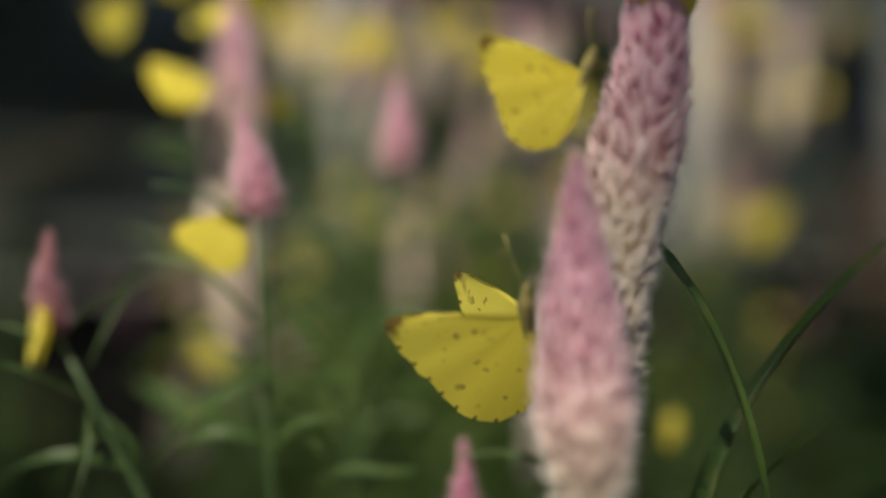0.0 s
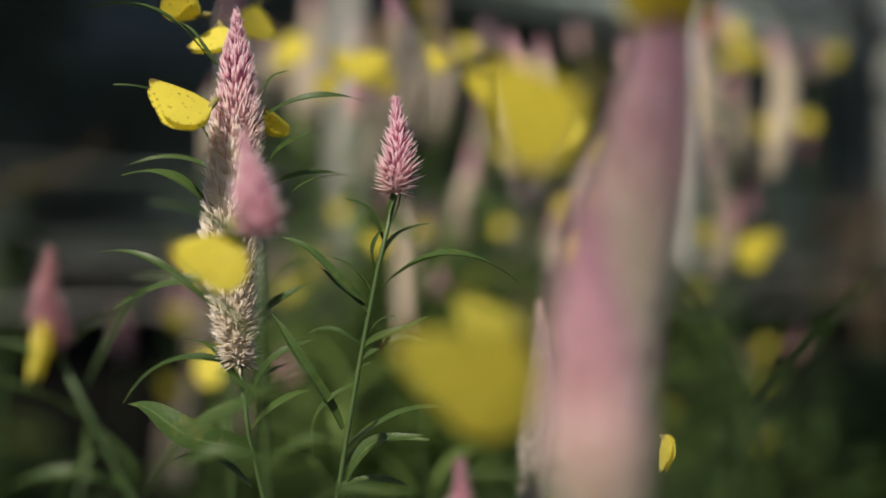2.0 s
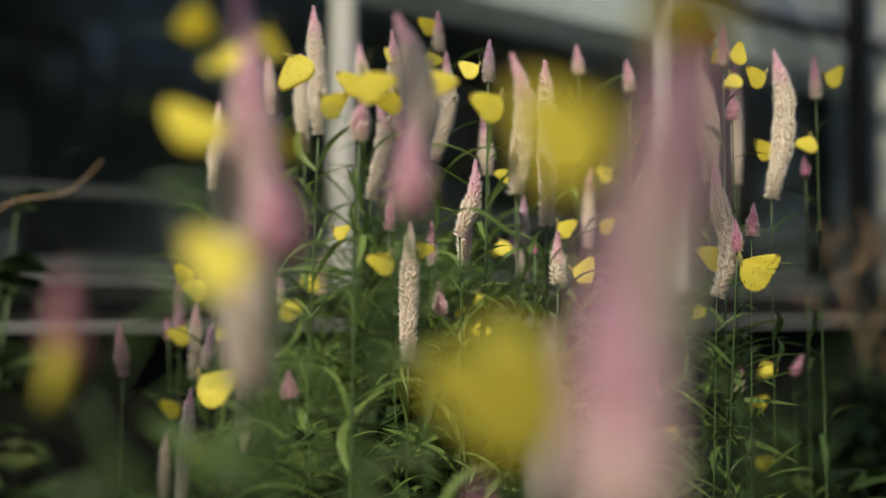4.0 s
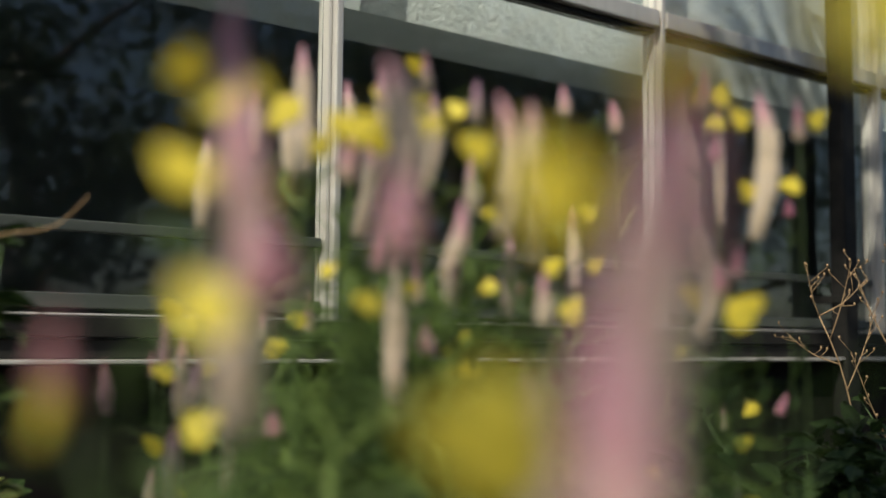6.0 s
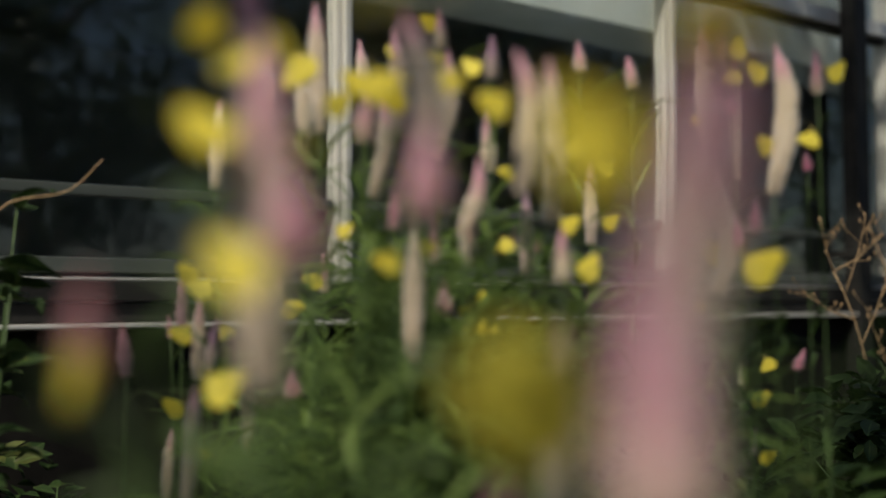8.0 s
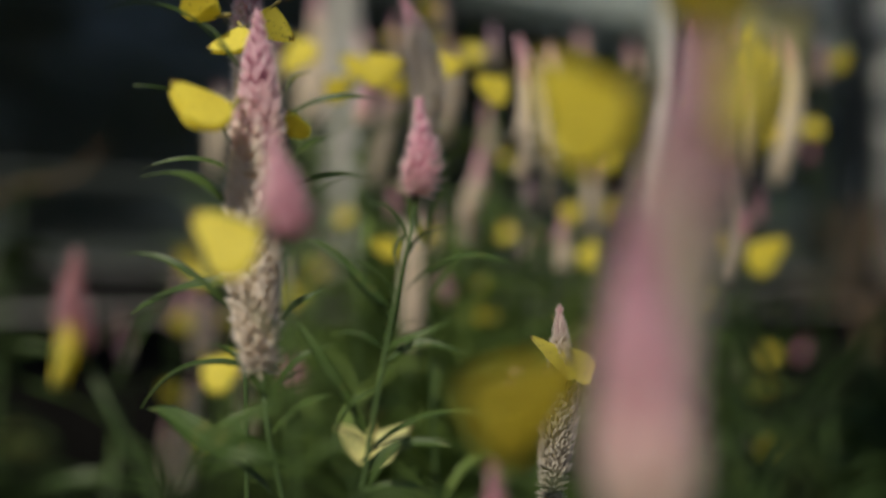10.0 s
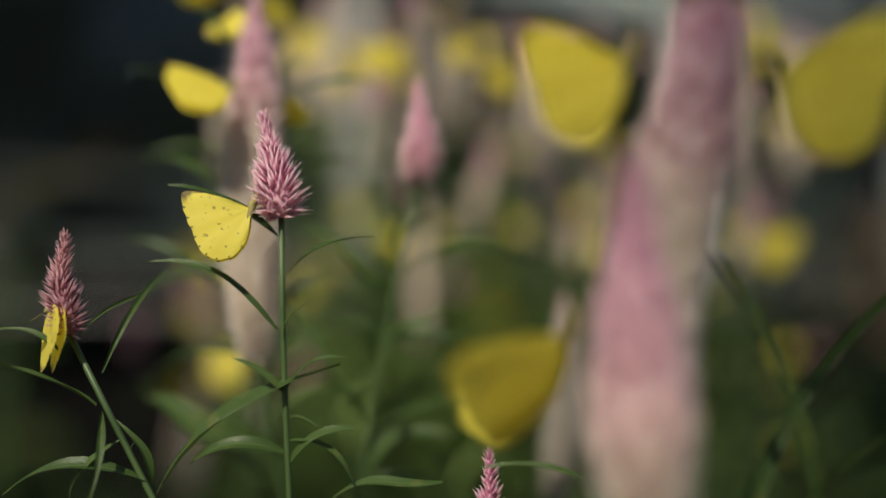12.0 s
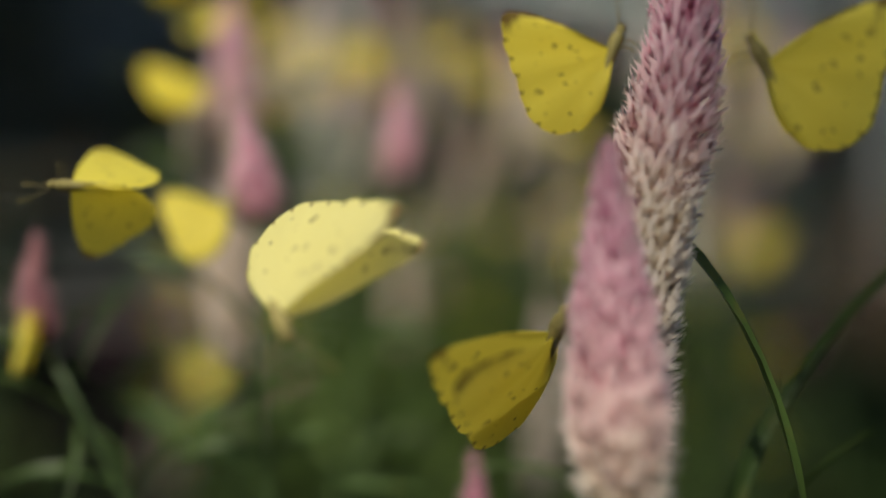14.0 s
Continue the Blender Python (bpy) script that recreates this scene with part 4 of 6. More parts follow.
celosia('side_26', [(0.3495, 1.0913, -0.0200), (0.3494, 1.0926, 0.3958), (0.3493, 1.0946, 0.8796)], [(0.3493, 1.0946, 0.8796), (0.3476, 1.0937, 0.8967)], 0.0122, 0.034, PETAL_PINK, 'celosia with a short fresh pink flower spike', 'celosia plants in the bed', 36, 7, 0.058)
celosia('side_27', [(0.2048, 0.9265, -0.0200), (0.2069, 0.9082, 0.3414), (0.2100, 0.8808, 0.7587)], [(0.2100, 0.8808, 0.7587), (0.2197, 0.8790, 0.7919), (0.2127, 0.8771, 0.8272), (0.2078, 0.8753, 0.8612)], 0.0177, 0.024, PETAL_PINK, 'celosia with a long spike, pink above and faded straw below', 'celosia plants in the bed', 37, 9, 0.058)
celosia('side_28', [(0.1983, 0.9070, -0.0200), (0.2073, 0.8878, 0.3567), (0.2208, 0.8589, 0.7926)], [(0.2208, 0.8589, 0.7926), (0.2191, 0.8577, 0.8155)], 0.0143, 0.033, PETAL_PINK, 'celosia with a short fresh pink flower spike', 'celosia plants in the bed', 38, 8, 0.058)
celosia('side_29', [(0.2335, 0.8920, -0.0200), (0.2370, 0.8945, 0.3633), (0.2424, 0.8982, 0.8073)], [(0.2424, 0.8982, 0.8073), (0.2442, 0.8969, 0.8321)], 0.0140, 0.032, PETAL_PINK, 'celosia with a short fresh pink flower spike', 'celosia plants in the bed', 39, 7, 0.058)
celosia('bed_30', [(-0.2056, 1.0838, -0.0200), (-0.2149, 1.0884, 0.3889), (-0.2288, 1.0954, 0.8641)], [(-0.2288, 1.0954, 0.8641), (-0.2233, 1.0909, 0.9486)], 0.0177, 0.012, PETAL_PINK, 'celosia with a long spike, pink above and faded straw below', 'celosia plants in the bed', 40, 15, 0.095)
celosia('bed_31', [(-0.1687, 1.3380, -0.0200), (-0.1788, 1.3235, 0.3398), (-0.1940, 1.3016, 0.7551)], [(-0.1940, 1.3016, 0.7551), (-0.1953, 1.2996, 0.7916)], 0.0144, 0.027, PETAL_PINK, 'celosia with a pink flower spike fading to cream below', 'celosia plants in the bed', 41, 13, 0.095)
celosia('bed_32', [(-0.1444, 1.3211, -0.0200), (-0.1441, 1.3131, 0.3442), (-0.1437, 1.3011, 0.7649)], [(-0.1437, 1.3011, 0.7649), (-0.1444, 1.2987, 0.8086)], 0.0170, 0.036, PETAL_PINK, 'celosia with a pink flower spike fading to cream below', 'celosia plants in the bed', 42, 11, 0.095)
celosia('side_33', [(-0.2627, 1.1287, -0.0200), (-0.2567, 1.1194, 0.3059), (-0.2476, 1.1054, 0.6798)], [(-0.2476, 1.1054, 0.6798), (-0.2448, 1.1013, 0.7565)], 0.0149, 0.030, PETAL_PINK, 'celosia with a long spike, pink above and faded straw below', 'celosia plants in the bed', 43, 8, 0.058)
celosia('bed_34', [(-0.2264, 1.0890, -0.0200), (-0.2257, 1.0753, 0.3114), (-0.2247, 1.0547, 0.6919)], [(-0.2247, 1.0547, 0.6919), (-0.2184, 1.0524, 0.7346)], 0.0158, 0.031, PETAL_PURPLE, 'celosia with a small purple flower spike on a thin stem', 'celosia plants in the bed', 44, 11, 0.095)
celosia('side_35', [(-0.2083, 0.9435, -0.0200), (-0.2149, 0.9502, 0.2635), (-0.2248, 0.9603, 0.5855)], [(-0.2248, 0.9603, 0.5855), (-0.2200, 0.9575, 0.6379), (-0.2162, 0.9551, 0.6808)], 0.0158, 0.024, PETAL_PINK, 'celosia with a long spike, pink above and faded straw below', 'celosia plants in the bed', 45, 7, 0.058)
celosia('side_36', [(-0.3426, 1.1535, -0.0200), (-0.3322, 1.1342, 0.3069), (-0.3167, 1.1053, 0.6820)], [(-0.3167, 1.1053, 0.6820), (-0.3206, 1.1026, 0.7317)], 0.0166, 0.040, PETAL_RED, 'celosia with a dull rose spike on a thin stem', 'celosia plants in the bed', 46, 7, 0.058)
celosia('bed_37', [(-0.1457, 1.0705, -0.0200), (-0.1461, 1.0647, 0.2990), (-0.1467, 1.0562, 0.6646)], [(-0.1467, 1.0562, 0.6646), (-0.1482, 1.0548, 0.6893)], 0.0190, 0.036, PETAL_PINK, 'celosia with a short fresh pink flower spike', 'celosia plants in the bed', 47, 11, 0.095)
celosia('bed_38', [(-0.2073, 1.1349, -0.0200), (-0.2038, 1.1248, 0.2711), (-0.1984, 1.1096, 0.6025)], [(-0.1984, 1.1096, 0.6025), (-0.1990, 1.1049, 0.6892)], 0.0155, 0.026, PETAL_PINK, 'celosia with a long spike, pink above and faded straw below', 'celosia plants in the bed', 48, 11, 0.095)
celosia('bed_39', [(-0.0882, 1.1595, -0.0200), (-0.0825, 1.1398, 0.2652), (-0.0741, 1.1103, 0.5893)], [(-0.0741, 1.1103, 0.5893), (-0.0752, 1.1092, 0.6103)], 0.0122, 0.032, PETAL_PINK, 'celosia with a short fresh pink flower spike', 'celosia plants in the bed', 49, 13, 0.095)
celosia('side_40', [(-0.3078, 1.2228, -0.0200), (-0.2987, 1.2153, 0.3193), (-0.2852, 1.2039, 0.7095)], [(-0.2852, 1.2039, 0.7095), (-0.2852, 1.1998, 0.7860)], 0.0139, 0.040, PETAL_RED, 'celosia with a dull rose spike on a thin stem', 'celosia plants in the bed', 50, 8, 0.058)
celosia('side_41', [(-0.2795, 1.2233, -0.0200), (-0.2866, 1.2154, 0.3220), (-0.2972, 1.2036, 0.7156)], [(-0.2972, 1.2036, 0.7156), (-0.2997, 1.2023, 0.7390)], 0.0109, 0.034, PETAL_PINK, 'celosia with a short fresh pink flower spike', 'celosia plants in the bed', 51, 8, 0.058)
celosia('side_42', [(-0.2970, 1.2479, -0.0200), (-0.2995, 1.2339, 0.2434), (-0.3033, 1.2131, 0.5410)], [(-0.3033, 1.2131, 0.5410), (-0.2972, 1.2089, 0.6174)], 0.0145, 0.025, PETAL_PINK, 'celosia with a long spike, pink above and faded straw below', 'celosia plants in the bed', 52, 8, 0.058)
celosia('bed_43', [(0.0021, 0.9620, -0.0200), (-0.0008, 0.9580, 0.3338), (-0.0053, 0.9518, 0.7418)], [(-0.0053, 0.9518, 0.7418), (-0.0076, 0.9504, 0.7690)], 0.0172, 0.029, PETAL_PINK, 'celosia with a short fresh pink flower spike', 'celosia plants in the bed', 53, 11, 0.095)
celosia('bed_44', [(-0.1585, 1.0935, -0.0200), (-0.1647, 1.0927, 0.4219), (-0.1741, 1.0914, 0.9375)], [(-0.1741, 1.0914, 0.9375), (-0.1758, 1.0880, 1.0021)], 0.0149, 0.029, PETAL_PINK, 'celosia with a long spike, pink above and faded straw below', 'celosia plants in the bed', 54, 14, 0.095)
celosia('side_45', [(0.3672, 1.2027, -0.0200), (0.3682, 1.2039, 0.3057), (0.3696, 1.2056, 0.6794)], [(0.3696, 1.2056, 0.6794), (0.3780, 1.2045, 0.6999)], 0.0133, 0.037, PETAL_PINK, 'celosia with a short fresh pink flower spike', 'celosia plants in the bed', 55, 8, 0.058)
celosia('side_46', [(0.3292, 1.2467, -0.0200), (0.3270, 1.2322, 0.2651), (0.3238, 1.2105, 0.5891)], [(0.3238, 1.2105, 0.5891), (0.3256, 1.2090, 0.6156)], 0.0121, 0.032, PETAL_PURPLE, 'celosia with a small purple flower spike on a thin stem', 'celosia plants in the bed', 56, 9, 0.058)
celosia('bed_47', [(-0.0357, 0.9452, -0.0200), (-0.0339, 0.9286, 0.3182), (-0.0312, 0.9036, 0.7070)], [(-0.0312, 0.9036, 0.7070), (-0.0298, 0.8976, 0.8176)], 0.0181, 0.012, PETAL_PINK, 'celosia with a long spike, pink above and faded straw below', 'celosia plants in the bed', 57, 12, 0.095)
celosia('bed_48', [(-0.0210, 0.9670, -0.0200), (-0.0323, 0.9594, 0.3664), (-0.0492, 0.9479, 0.8142)], [(-0.0492, 0.9479, 0.8142), (-0.0473, 0.9462, 0.8452)], 0.0143, 0.037, PETAL_PINK, 'celosia with a short fresh pink flower spike', 'celosia plants in the bed', 58, 13, 0.095)
celosia('bed_49', [(-0.0157, 0.9880, -0.0200), (-0.0149, 0.9926, 0.3544), (-0.0136, 0.9994, 0.7875)], [(-0.0136, 0.9994, 0.7875), (-0.0146, 0.9974, 0.8252)], 0.0141, 0.036, PETAL_PINK, 'celosia with a pink flower spike fading to cream below', 'celosia plants in the bed', 59, 11, 0.095)
celosia('bed_50', [(0.0829, 1.1160, -0.0200), (0.0745, 1.1092, 0.3598), (0.0619, 1.0989, 0.7996)], [(0.0619, 1.0989, 0.7996), (0.0630, 1.0974, 0.8272)], 0.0144, 0.035, PETAL_PURPLE, 'celosia with a small purple flower spike on a thin stem', 'celosia plants in the bed', 60, 16, 0.095)
celosia('bed_51', [(0.0914, 1.0184, -0.0200), (0.0858, 1.0106, 0.3589), (0.0774, 0.9989, 0.7976)], [(0.0774, 0.9989, 0.7976), (0.0784, 0.9984, 0.8066)], 0.0090, 0.029, PETAL_PINK, 'celosia with a short fresh pink flower spike', 'celosia plants in the bed', 61, 11, 0.095)
celosia('bed_52', [(0.1631, 1.2115, -0.0200), (0.1579, 1.2062, 0.3659), (0.1501, 1.1983, 0.8131)], [(0.1501, 1.1983, 0.8131), (0.1537, 1.1956, 0.8643)], 0.0157, 0.025, PETAL_PURPLE, 'celosia with a small purple flower spike on a thin stem', 'celosia plants in the bed', 62, 15, 0.095)
celosia('side_53', [(0.3528, 1.2901, -0.0200), (0.3463, 1.2969, 0.2949), (0.3364, 1.3070, 0.6553)], [(0.3364, 1.3070, 0.6553), (0.3377, 1.3056, 0.6814)], 0.0118, 0.012, PETAL_PINK, 'celosia with a pink flower spike fading to cream below', 'celosia plants in the bed', 63, 7, 0.058)
celosia('bed_54', [(0.0542, 0.8121, -0.0200), (0.0503, 0.8096, 0.2986), (0.0446, 0.8058, 0.6636)], [(0.0446, 0.8058, 0.6636), (0.0458, 0.8043, 0.6917)], 0.0161, 0.025, PETAL_PINK, 'celosia with a short fresh pink flower spike', 'celosia plants in the bed', 64, 11, 0.095)
celosia('side_55', [(0.2400, 1.1953, -0.0200), (0.2318, 1.1999, 0.2955), (0.2195, 1.2068, 0.6566)], [(0.2195, 1.2068, 0.6566), (0.2164, 1.2049, 0.6927)], 0.0145, 0.035, PETAL_PINK, 'celosia with a pink flower spike fading to cream below', 'celosia plants in the bed', 65, 8, 0.058)
set_leaf('left_young', (-0.0527, 0.3414, 0.7596), (-0.0852, 0.3406, 0.7745), 1.01, -22, 8)
set_leaf('left_young', (-0.0496, 0.3417, 0.7485), (-0.0240, 0.3417, 0.7593), 1.01, 18, 9)
set_leaf('left_young', (-0.0530, 0.3421, 0.7323), (-0.0937, 0.3412, 0.7516), 0.80, -30, 9)
set_leaf('left_young', (-0.0495, 0.3429, 0.7067), (-0.0392, 0.3431, 0.7033), 1.89, 16, 0)
set_leaf('left_young', (-0.0501, 0.3432, 0.6964), (-0.0785, 0.3430, 0.6929), 1.45, -44, 7)
set_leaf('left_young', (-0.0508, 0.3431, 0.6998), (-0.0289, 0.3438, 0.6828), 1.16, 22, 3)
set_leaf('left_young', (-0.0504, 0.3423, 0.7271), (-0.0410, 0.3420, 0.7408), 0.87, 20, 7)
set_leaf('left_young', (-0.0498, 0.3427, 0.7135), (-0.0657, 0.3423, 0.7237), 1.30, -32, 8)
set_leaf('left_young', (-0.0494, 0.3433, 0.6930), (-0.0273, 0.3432, 0.7033), 1.45, 30, 2)
set_leaf('left_young', (-0.0498, 0.3427, 0.7152), (-0.0307, 0.3426, 0.7238), 1.01, 21, 2)
set_leaf('left_young', (-0.0879, 0.3431, 0.6843), (-0.0341, 0.3426, 0.7221), 1.09, 20, 8)
set_leaf('left_young', (-0.0042, 0.3439, 0.6877), (-0.0375, 0.3437, 0.6821), 1.45, -27, 0)
set_leaf('left_red', (-0.1125, 0.3317, 0.7259), (-0.1324, 0.3313, 0.7325), 0.87, -36, 1)
set_leaf('left_red', (-0.1025, 0.3322, 0.7110), (-0.1265, 0.3216, 0.7233), 0.43, -19, 0, True)
set_leaf('left_red', (-0.1009, 0.3323, 0.7094), (-0.0986, 0.3130, 0.6852), 0.43, -24, 0, True)
set_leaf('left_red', (-0.1075, 0.3316, 0.7309), (-0.0908, 0.3514, 0.7440), 0.36, 42, 4)
set_leaf('left_red', (-0.1009, 0.3320, 0.7202), (-0.0922, 0.3712, 0.7512), 0.41, 30, 6)
set_leaf('left_red', (-0.0959, 0.3326, 0.7011), (-0.1099, 0.3330, 0.6812), 1.45, -38, 6)
set_leaf('left_red', (-0.0925, 0.3327, 0.6978), (-0.0906, 0.3326, 0.7020), 2.03, 27, 9)
set_leaf('left_red', (-0.0879, 0.3330, 0.6895), (-0.1290, 0.3327, 0.6858), 0.87, -29, 2)
set_leaf('left_red', (-0.0867, 0.3331, 0.6879), (-0.0967, 0.3324, 0.7069), 1.16, -43, 1)
set_leaf('middle_young', (-0.0206, 0.4216, 0.7487), (0.0339, 0.4221, 0.7483), 1.09, 15, 7)
set_leaf('middle_young', (-0.0242, 0.4221, 0.7318), (-0.0136, 0.4220, 0.7382), 1.30, 21, 6)
set_leaf('middle_young', (-0.0257, 0.4217, 0.7434), (-0.0575, 0.4206, 0.7677), 1.16, -40, 4)
set_leaf('middle_young', (-0.0168, 0.4208, 0.7730), (-0.0187, 0.4199, 0.7976), 2.32, -28, 6)
set_leaf('middle_young', (-0.0172, 0.4208, 0.7719), (-0.0073, 0.4201, 0.7930), 1.74, 33, 8)
set_leaf('middle_young', (-0.0189, 0.4210, 0.7656), (-0.0358, 0.4202, 0.7824), 1.45, -33, 9)
set_leaf('middle_young', (-0.0206, 0.4213, 0.7571), (-0.0010, 0.4209, 0.7730), 1.59, 21, 5)
set_leaf('middle_young', (-0.0242, 0.4219, 0.7382), (-0.0442, 0.4210, 0.7571), 0.72, -37, 0, True)
set_leaf('middle_young', (-0.0273, 0.4223, 0.7255), (-0.0020, 0.4221, 0.7382), 1.45, 43, 9)
set_leaf('middle_young', (-0.0185, 0.4208, 0.7719), (-0.0214, 0.4213, 0.7550), 1.74, -36, 2)
set_leaf('middle_young', (-0.0332, 0.4239, 0.6759), (-0.0045, 0.4236, 0.6939), 1.59, 37, 5)
set_leaf('middle_young', (-0.0345, 0.4232, 0.6960), (-0.0628, 0.4214, 0.7413), 0.58, -46, 0, True)
set_leaf('middle_young', (-0.0273, 0.4222, 0.7276), (-0.0474, 0.4219, 0.7318), 1.45, -38, 3)
set_leaf('middle_young', (-0.0362, 0.4240, 0.6749), (-0.0073, 0.4243, 0.6738), 0.72, 35, 2, True)
set_leaf('middle_young', (-0.0290, 0.4226, 0.7171), (-0.0221, 0.4225, 0.7213), 1.89, 23, 1)
set_leaf('middle_young', (-0.0305, 0.4227, 0.7128), (-0.0442, 0.4236, 0.6833), 1.16, -30, 7)
set_leaf('left_tall', (-0.0861, 0.4290, 0.8048), (-0.1232, 0.4279, 0.8264), 1.01, -17, 1)
set_leaf('left_tall', (-0.0861, 0.4299, 0.7789), (-0.1200, 0.4291, 0.7918), 1.45, -27, 2)
set_leaf('left_tall', (-0.0861, 0.4280, 0.8350), (-0.1340, 0.4268, 0.8555), 0.80, -14, 6)
set_leaf('left_tall', (-0.0653, 0.4289, 0.8145), (-0.0282, 0.4290, 0.8204), 1.01, 40, 1)
set_leaf('left_tall', (-0.0584, 0.4301, 0.7806), (-0.0336, 0.4299, 0.7919), 1.30, 15, 9)
set_leaf('left_tall', (-0.0843, 0.4313, 0.7400), (-0.1308, 0.4301, 0.7622), 0.87, -39, 6)
set_leaf('left_tall', (-0.0653, 0.4286, 0.8232), (-0.0558, 0.4284, 0.8318), 1.74, 38, 5)
set_leaf('left_tall', (-0.0649, 0.4296, 0.7940), (-0.0455, 0.4292, 0.8091), 1.45, 32, 4)
set_leaf('left_tall', (-0.0714, 0.4324, 0.7098), (-0.0951, 0.4315, 0.7292), 1.59, -31, 0)
set_leaf('left_tall', (-0.0703, 0.4330, 0.6947), (-0.0454, 0.4327, 0.7098), 1.89, 24, 1)
set_leaf('left_tall', (-0.0714, 0.4325, 0.7076), (-0.0541, 0.4322, 0.7206), 1.74, 17, 8)
set_leaf('left_tall', (-0.0703, 0.4337, 0.6727), (-0.1027, 0.4331, 0.6817), 1.74, -15, 3)
set_leaf('left_tall', (-0.0833, 0.4280, 0.8340), (-0.0973, 0.4273, 0.8501), 0.87, -47, 4)
set_leaf('left_tall', (-0.0714, 0.4327, 0.7033), (-0.0454, 0.4320, 0.7293), 1.16, 34, 2)
set_leaf('left_tall', (-0.0692, 0.4333, 0.6861), (-0.1178, 0.4322, 0.7044), 2.17, -37, 5)
set_leaf('near_back', (0.0440, 0.2690, 0.7620), (0.0820, 0.2720, 0.6860), 0.62, 40, 0)
set_leaf('near_back', (0.0660, 0.3000, 0.6400), (0.1240, 0.3100, 0.7540), 0.34, 30, 5)
set_leaf('near_back', (0.0640, 0.2900, 0.6300), (0.1050, 0.2950, 0.7080), 0.50, -30, 1)
set_leaf('near_low', (0.0344, 0.3221, 0.6925), (0.0065, 0.3220, 0.6950), 0.72, -26, 8)
set_leaf('left_tall', (-0.0750, 0.4422, 0.7858), (-0.1236, 0.4417, 0.7959), 1.01, -27, 9)
set_leaf('left_tall', (-0.0696, 0.4422, 0.7858), (-0.0350, 0.4420, 0.7930), 1.16, 37, 1)
set_leaf('left_tall', (-0.0764, 0.4433, 0.7534), (-0.1272, 0.4437, 0.7398), 1.01, -35, 8)
set_leaf('left_tall', (-0.0723, 0.4446, 0.7167), (-0.1232, 0.4449, 0.7030), 1.16, -23, 3)
set_leaf('left_tall', (-0.0713, 0.4450, 0.7059), (-0.1007, 0.4457, 0.6834), 1.30, -45, 6)
set_leaf('left_tall', (-0.0700, 0.4440, 0.7339), (-0.0494, 0.4435, 0.7510), 1.16, 47, 8)
set_leaf('middle_young', (-0.0393, 0.4362, 0.6728), (-0.0022, 0.4357, 0.6904), 1.30, 24, 5)
set_leaf('middle_young', (-0.0371, 0.4358, 0.6833), (0.0285, 0.4355, 0.6965), 1.16, 14, 6)
set_leaf('middle_young', (-0.0283, 0.4345, 0.7212), (0.0034, 0.4345, 0.7252), 1.16, 47, 5)
set_leaf('middle_young', (-0.0229, 0.4338, 0.7423), (-0.0449, 0.4331, 0.7614), 1.01, -14, 9)

# ---- resting butterflies ----
butterfly(facing(0.0362, 0.2481, 0.7915, 66, 12), 'greenish yellow butterfly resting on a near celosia spike', 1.01)
butterfly(facing(0.0620, 0.2417, 0.8150, 174, 55, True), 'yellow butterfly hanging in shade on a near spike', 0.92)
hanging = butterfly(facing(0.0235, 0.2556, 0.7385, 88, 24, False, -8), 'yellow butterfly hanging by its feet from a near spike', 1.36)
leaf_guest = butterfly(perch(-0.0592, 0.3411, 0.7661, 101, 0, 0, False), 'speckled yellow butterfly hanging under a narrow leaf', 0.88)
butterfly(perch(-0.1177, 0.3363, 0.7380, 176, 56, 0, False), 'yellow butterfly hanging under a dusky rose spike', 0.77)
butterfly(perch(-0.0820, 0.4136, 0.8162, 68, 52, 0, False), 'bright yellow butterfly resting on a tall celosia spike', 1.03)
butterfly(perch(-0.0859, 0.4473, 0.8537, 123, 40, 0, False), 'bright yellow butterfly resting near a spike tip', 0.69)
butterfly(perch(-0.1127, 0.7947, 0.9286, 158, 20, 0, False), 'yellow butterfly resting with closed wings, small brown specks', 1.13)
butterfly(facing(-0.0934, 0.4448, 0.8572, 6, 55), 'yellow butterfly resting in the shade of a tall spike', 0.75)
butterfly(perch(-0.0806, 0.4979, 0.8754, 212, 30, 0, True), 'yellow butterfly resting with closed wings, small brown specks', 0.75)
butterfly(perch(-0.0848, 0.7436, 0.8891, -78, 17, 5, True), 'yellow butterfly resting with closed wings on a celosia', 0.80)
butterfly(perch(-0.0569, 0.7428, 0.9023, 78, 17, 14, False), 'yellow butterfly resting with closed wings on a celosia', 0.77)
butterfly(perch(-0.0501, 0.6535, 0.8874, -98, 4, 9, True), 'yellow butterfly resting with closed wings on a celosia', 0.93)
butterfly(perch(-0.0366, 0.7929, 0.9024, 108, -23, 8, False), 'yellow butterfly resting with closed wings on a celosia', 0.77)
butterfly(perch(-0.0116, 0.6732, 0.8932, -108, 1, 6, True), 'yellow butterfly resting with closed wings on a celosia', 0.87)
butterfly(perch(-0.0111, 1.0371, 1.0170, 78, -20, 7, False), 'yellow butterfly resting with closed wings on a celosia', 0.76)
butterfly(perch(0.0263, 0.9404, 0.9534, 73, 22, -13, False), 'yellow butterfly resting with closed wings on a celosia', 0.77)
butterfly(perch(0.0340, 0.7138, 0.8847, 83, -9, 2, False), 'yellow butterfly resting with closed wings on a celosia', 0.89)
butterfly(perch(-0.0427, 0.9892, 0.9757, 68, 16, -8, False), 'yellow butterfly resting with closed wings on a celosia', 0.64)
butterfly(perch(-0.0176, 0.9892, 0.9772, -118, -16, -8, True), 'yellow butterfly resting with closed wings on a celosia', 0.73)
butterfly(perch(0.0548, 0.9948, 0.8728, 98, 6, 8, False), 'yellow butterfly resting with closed wings on a celosia', 0.64)
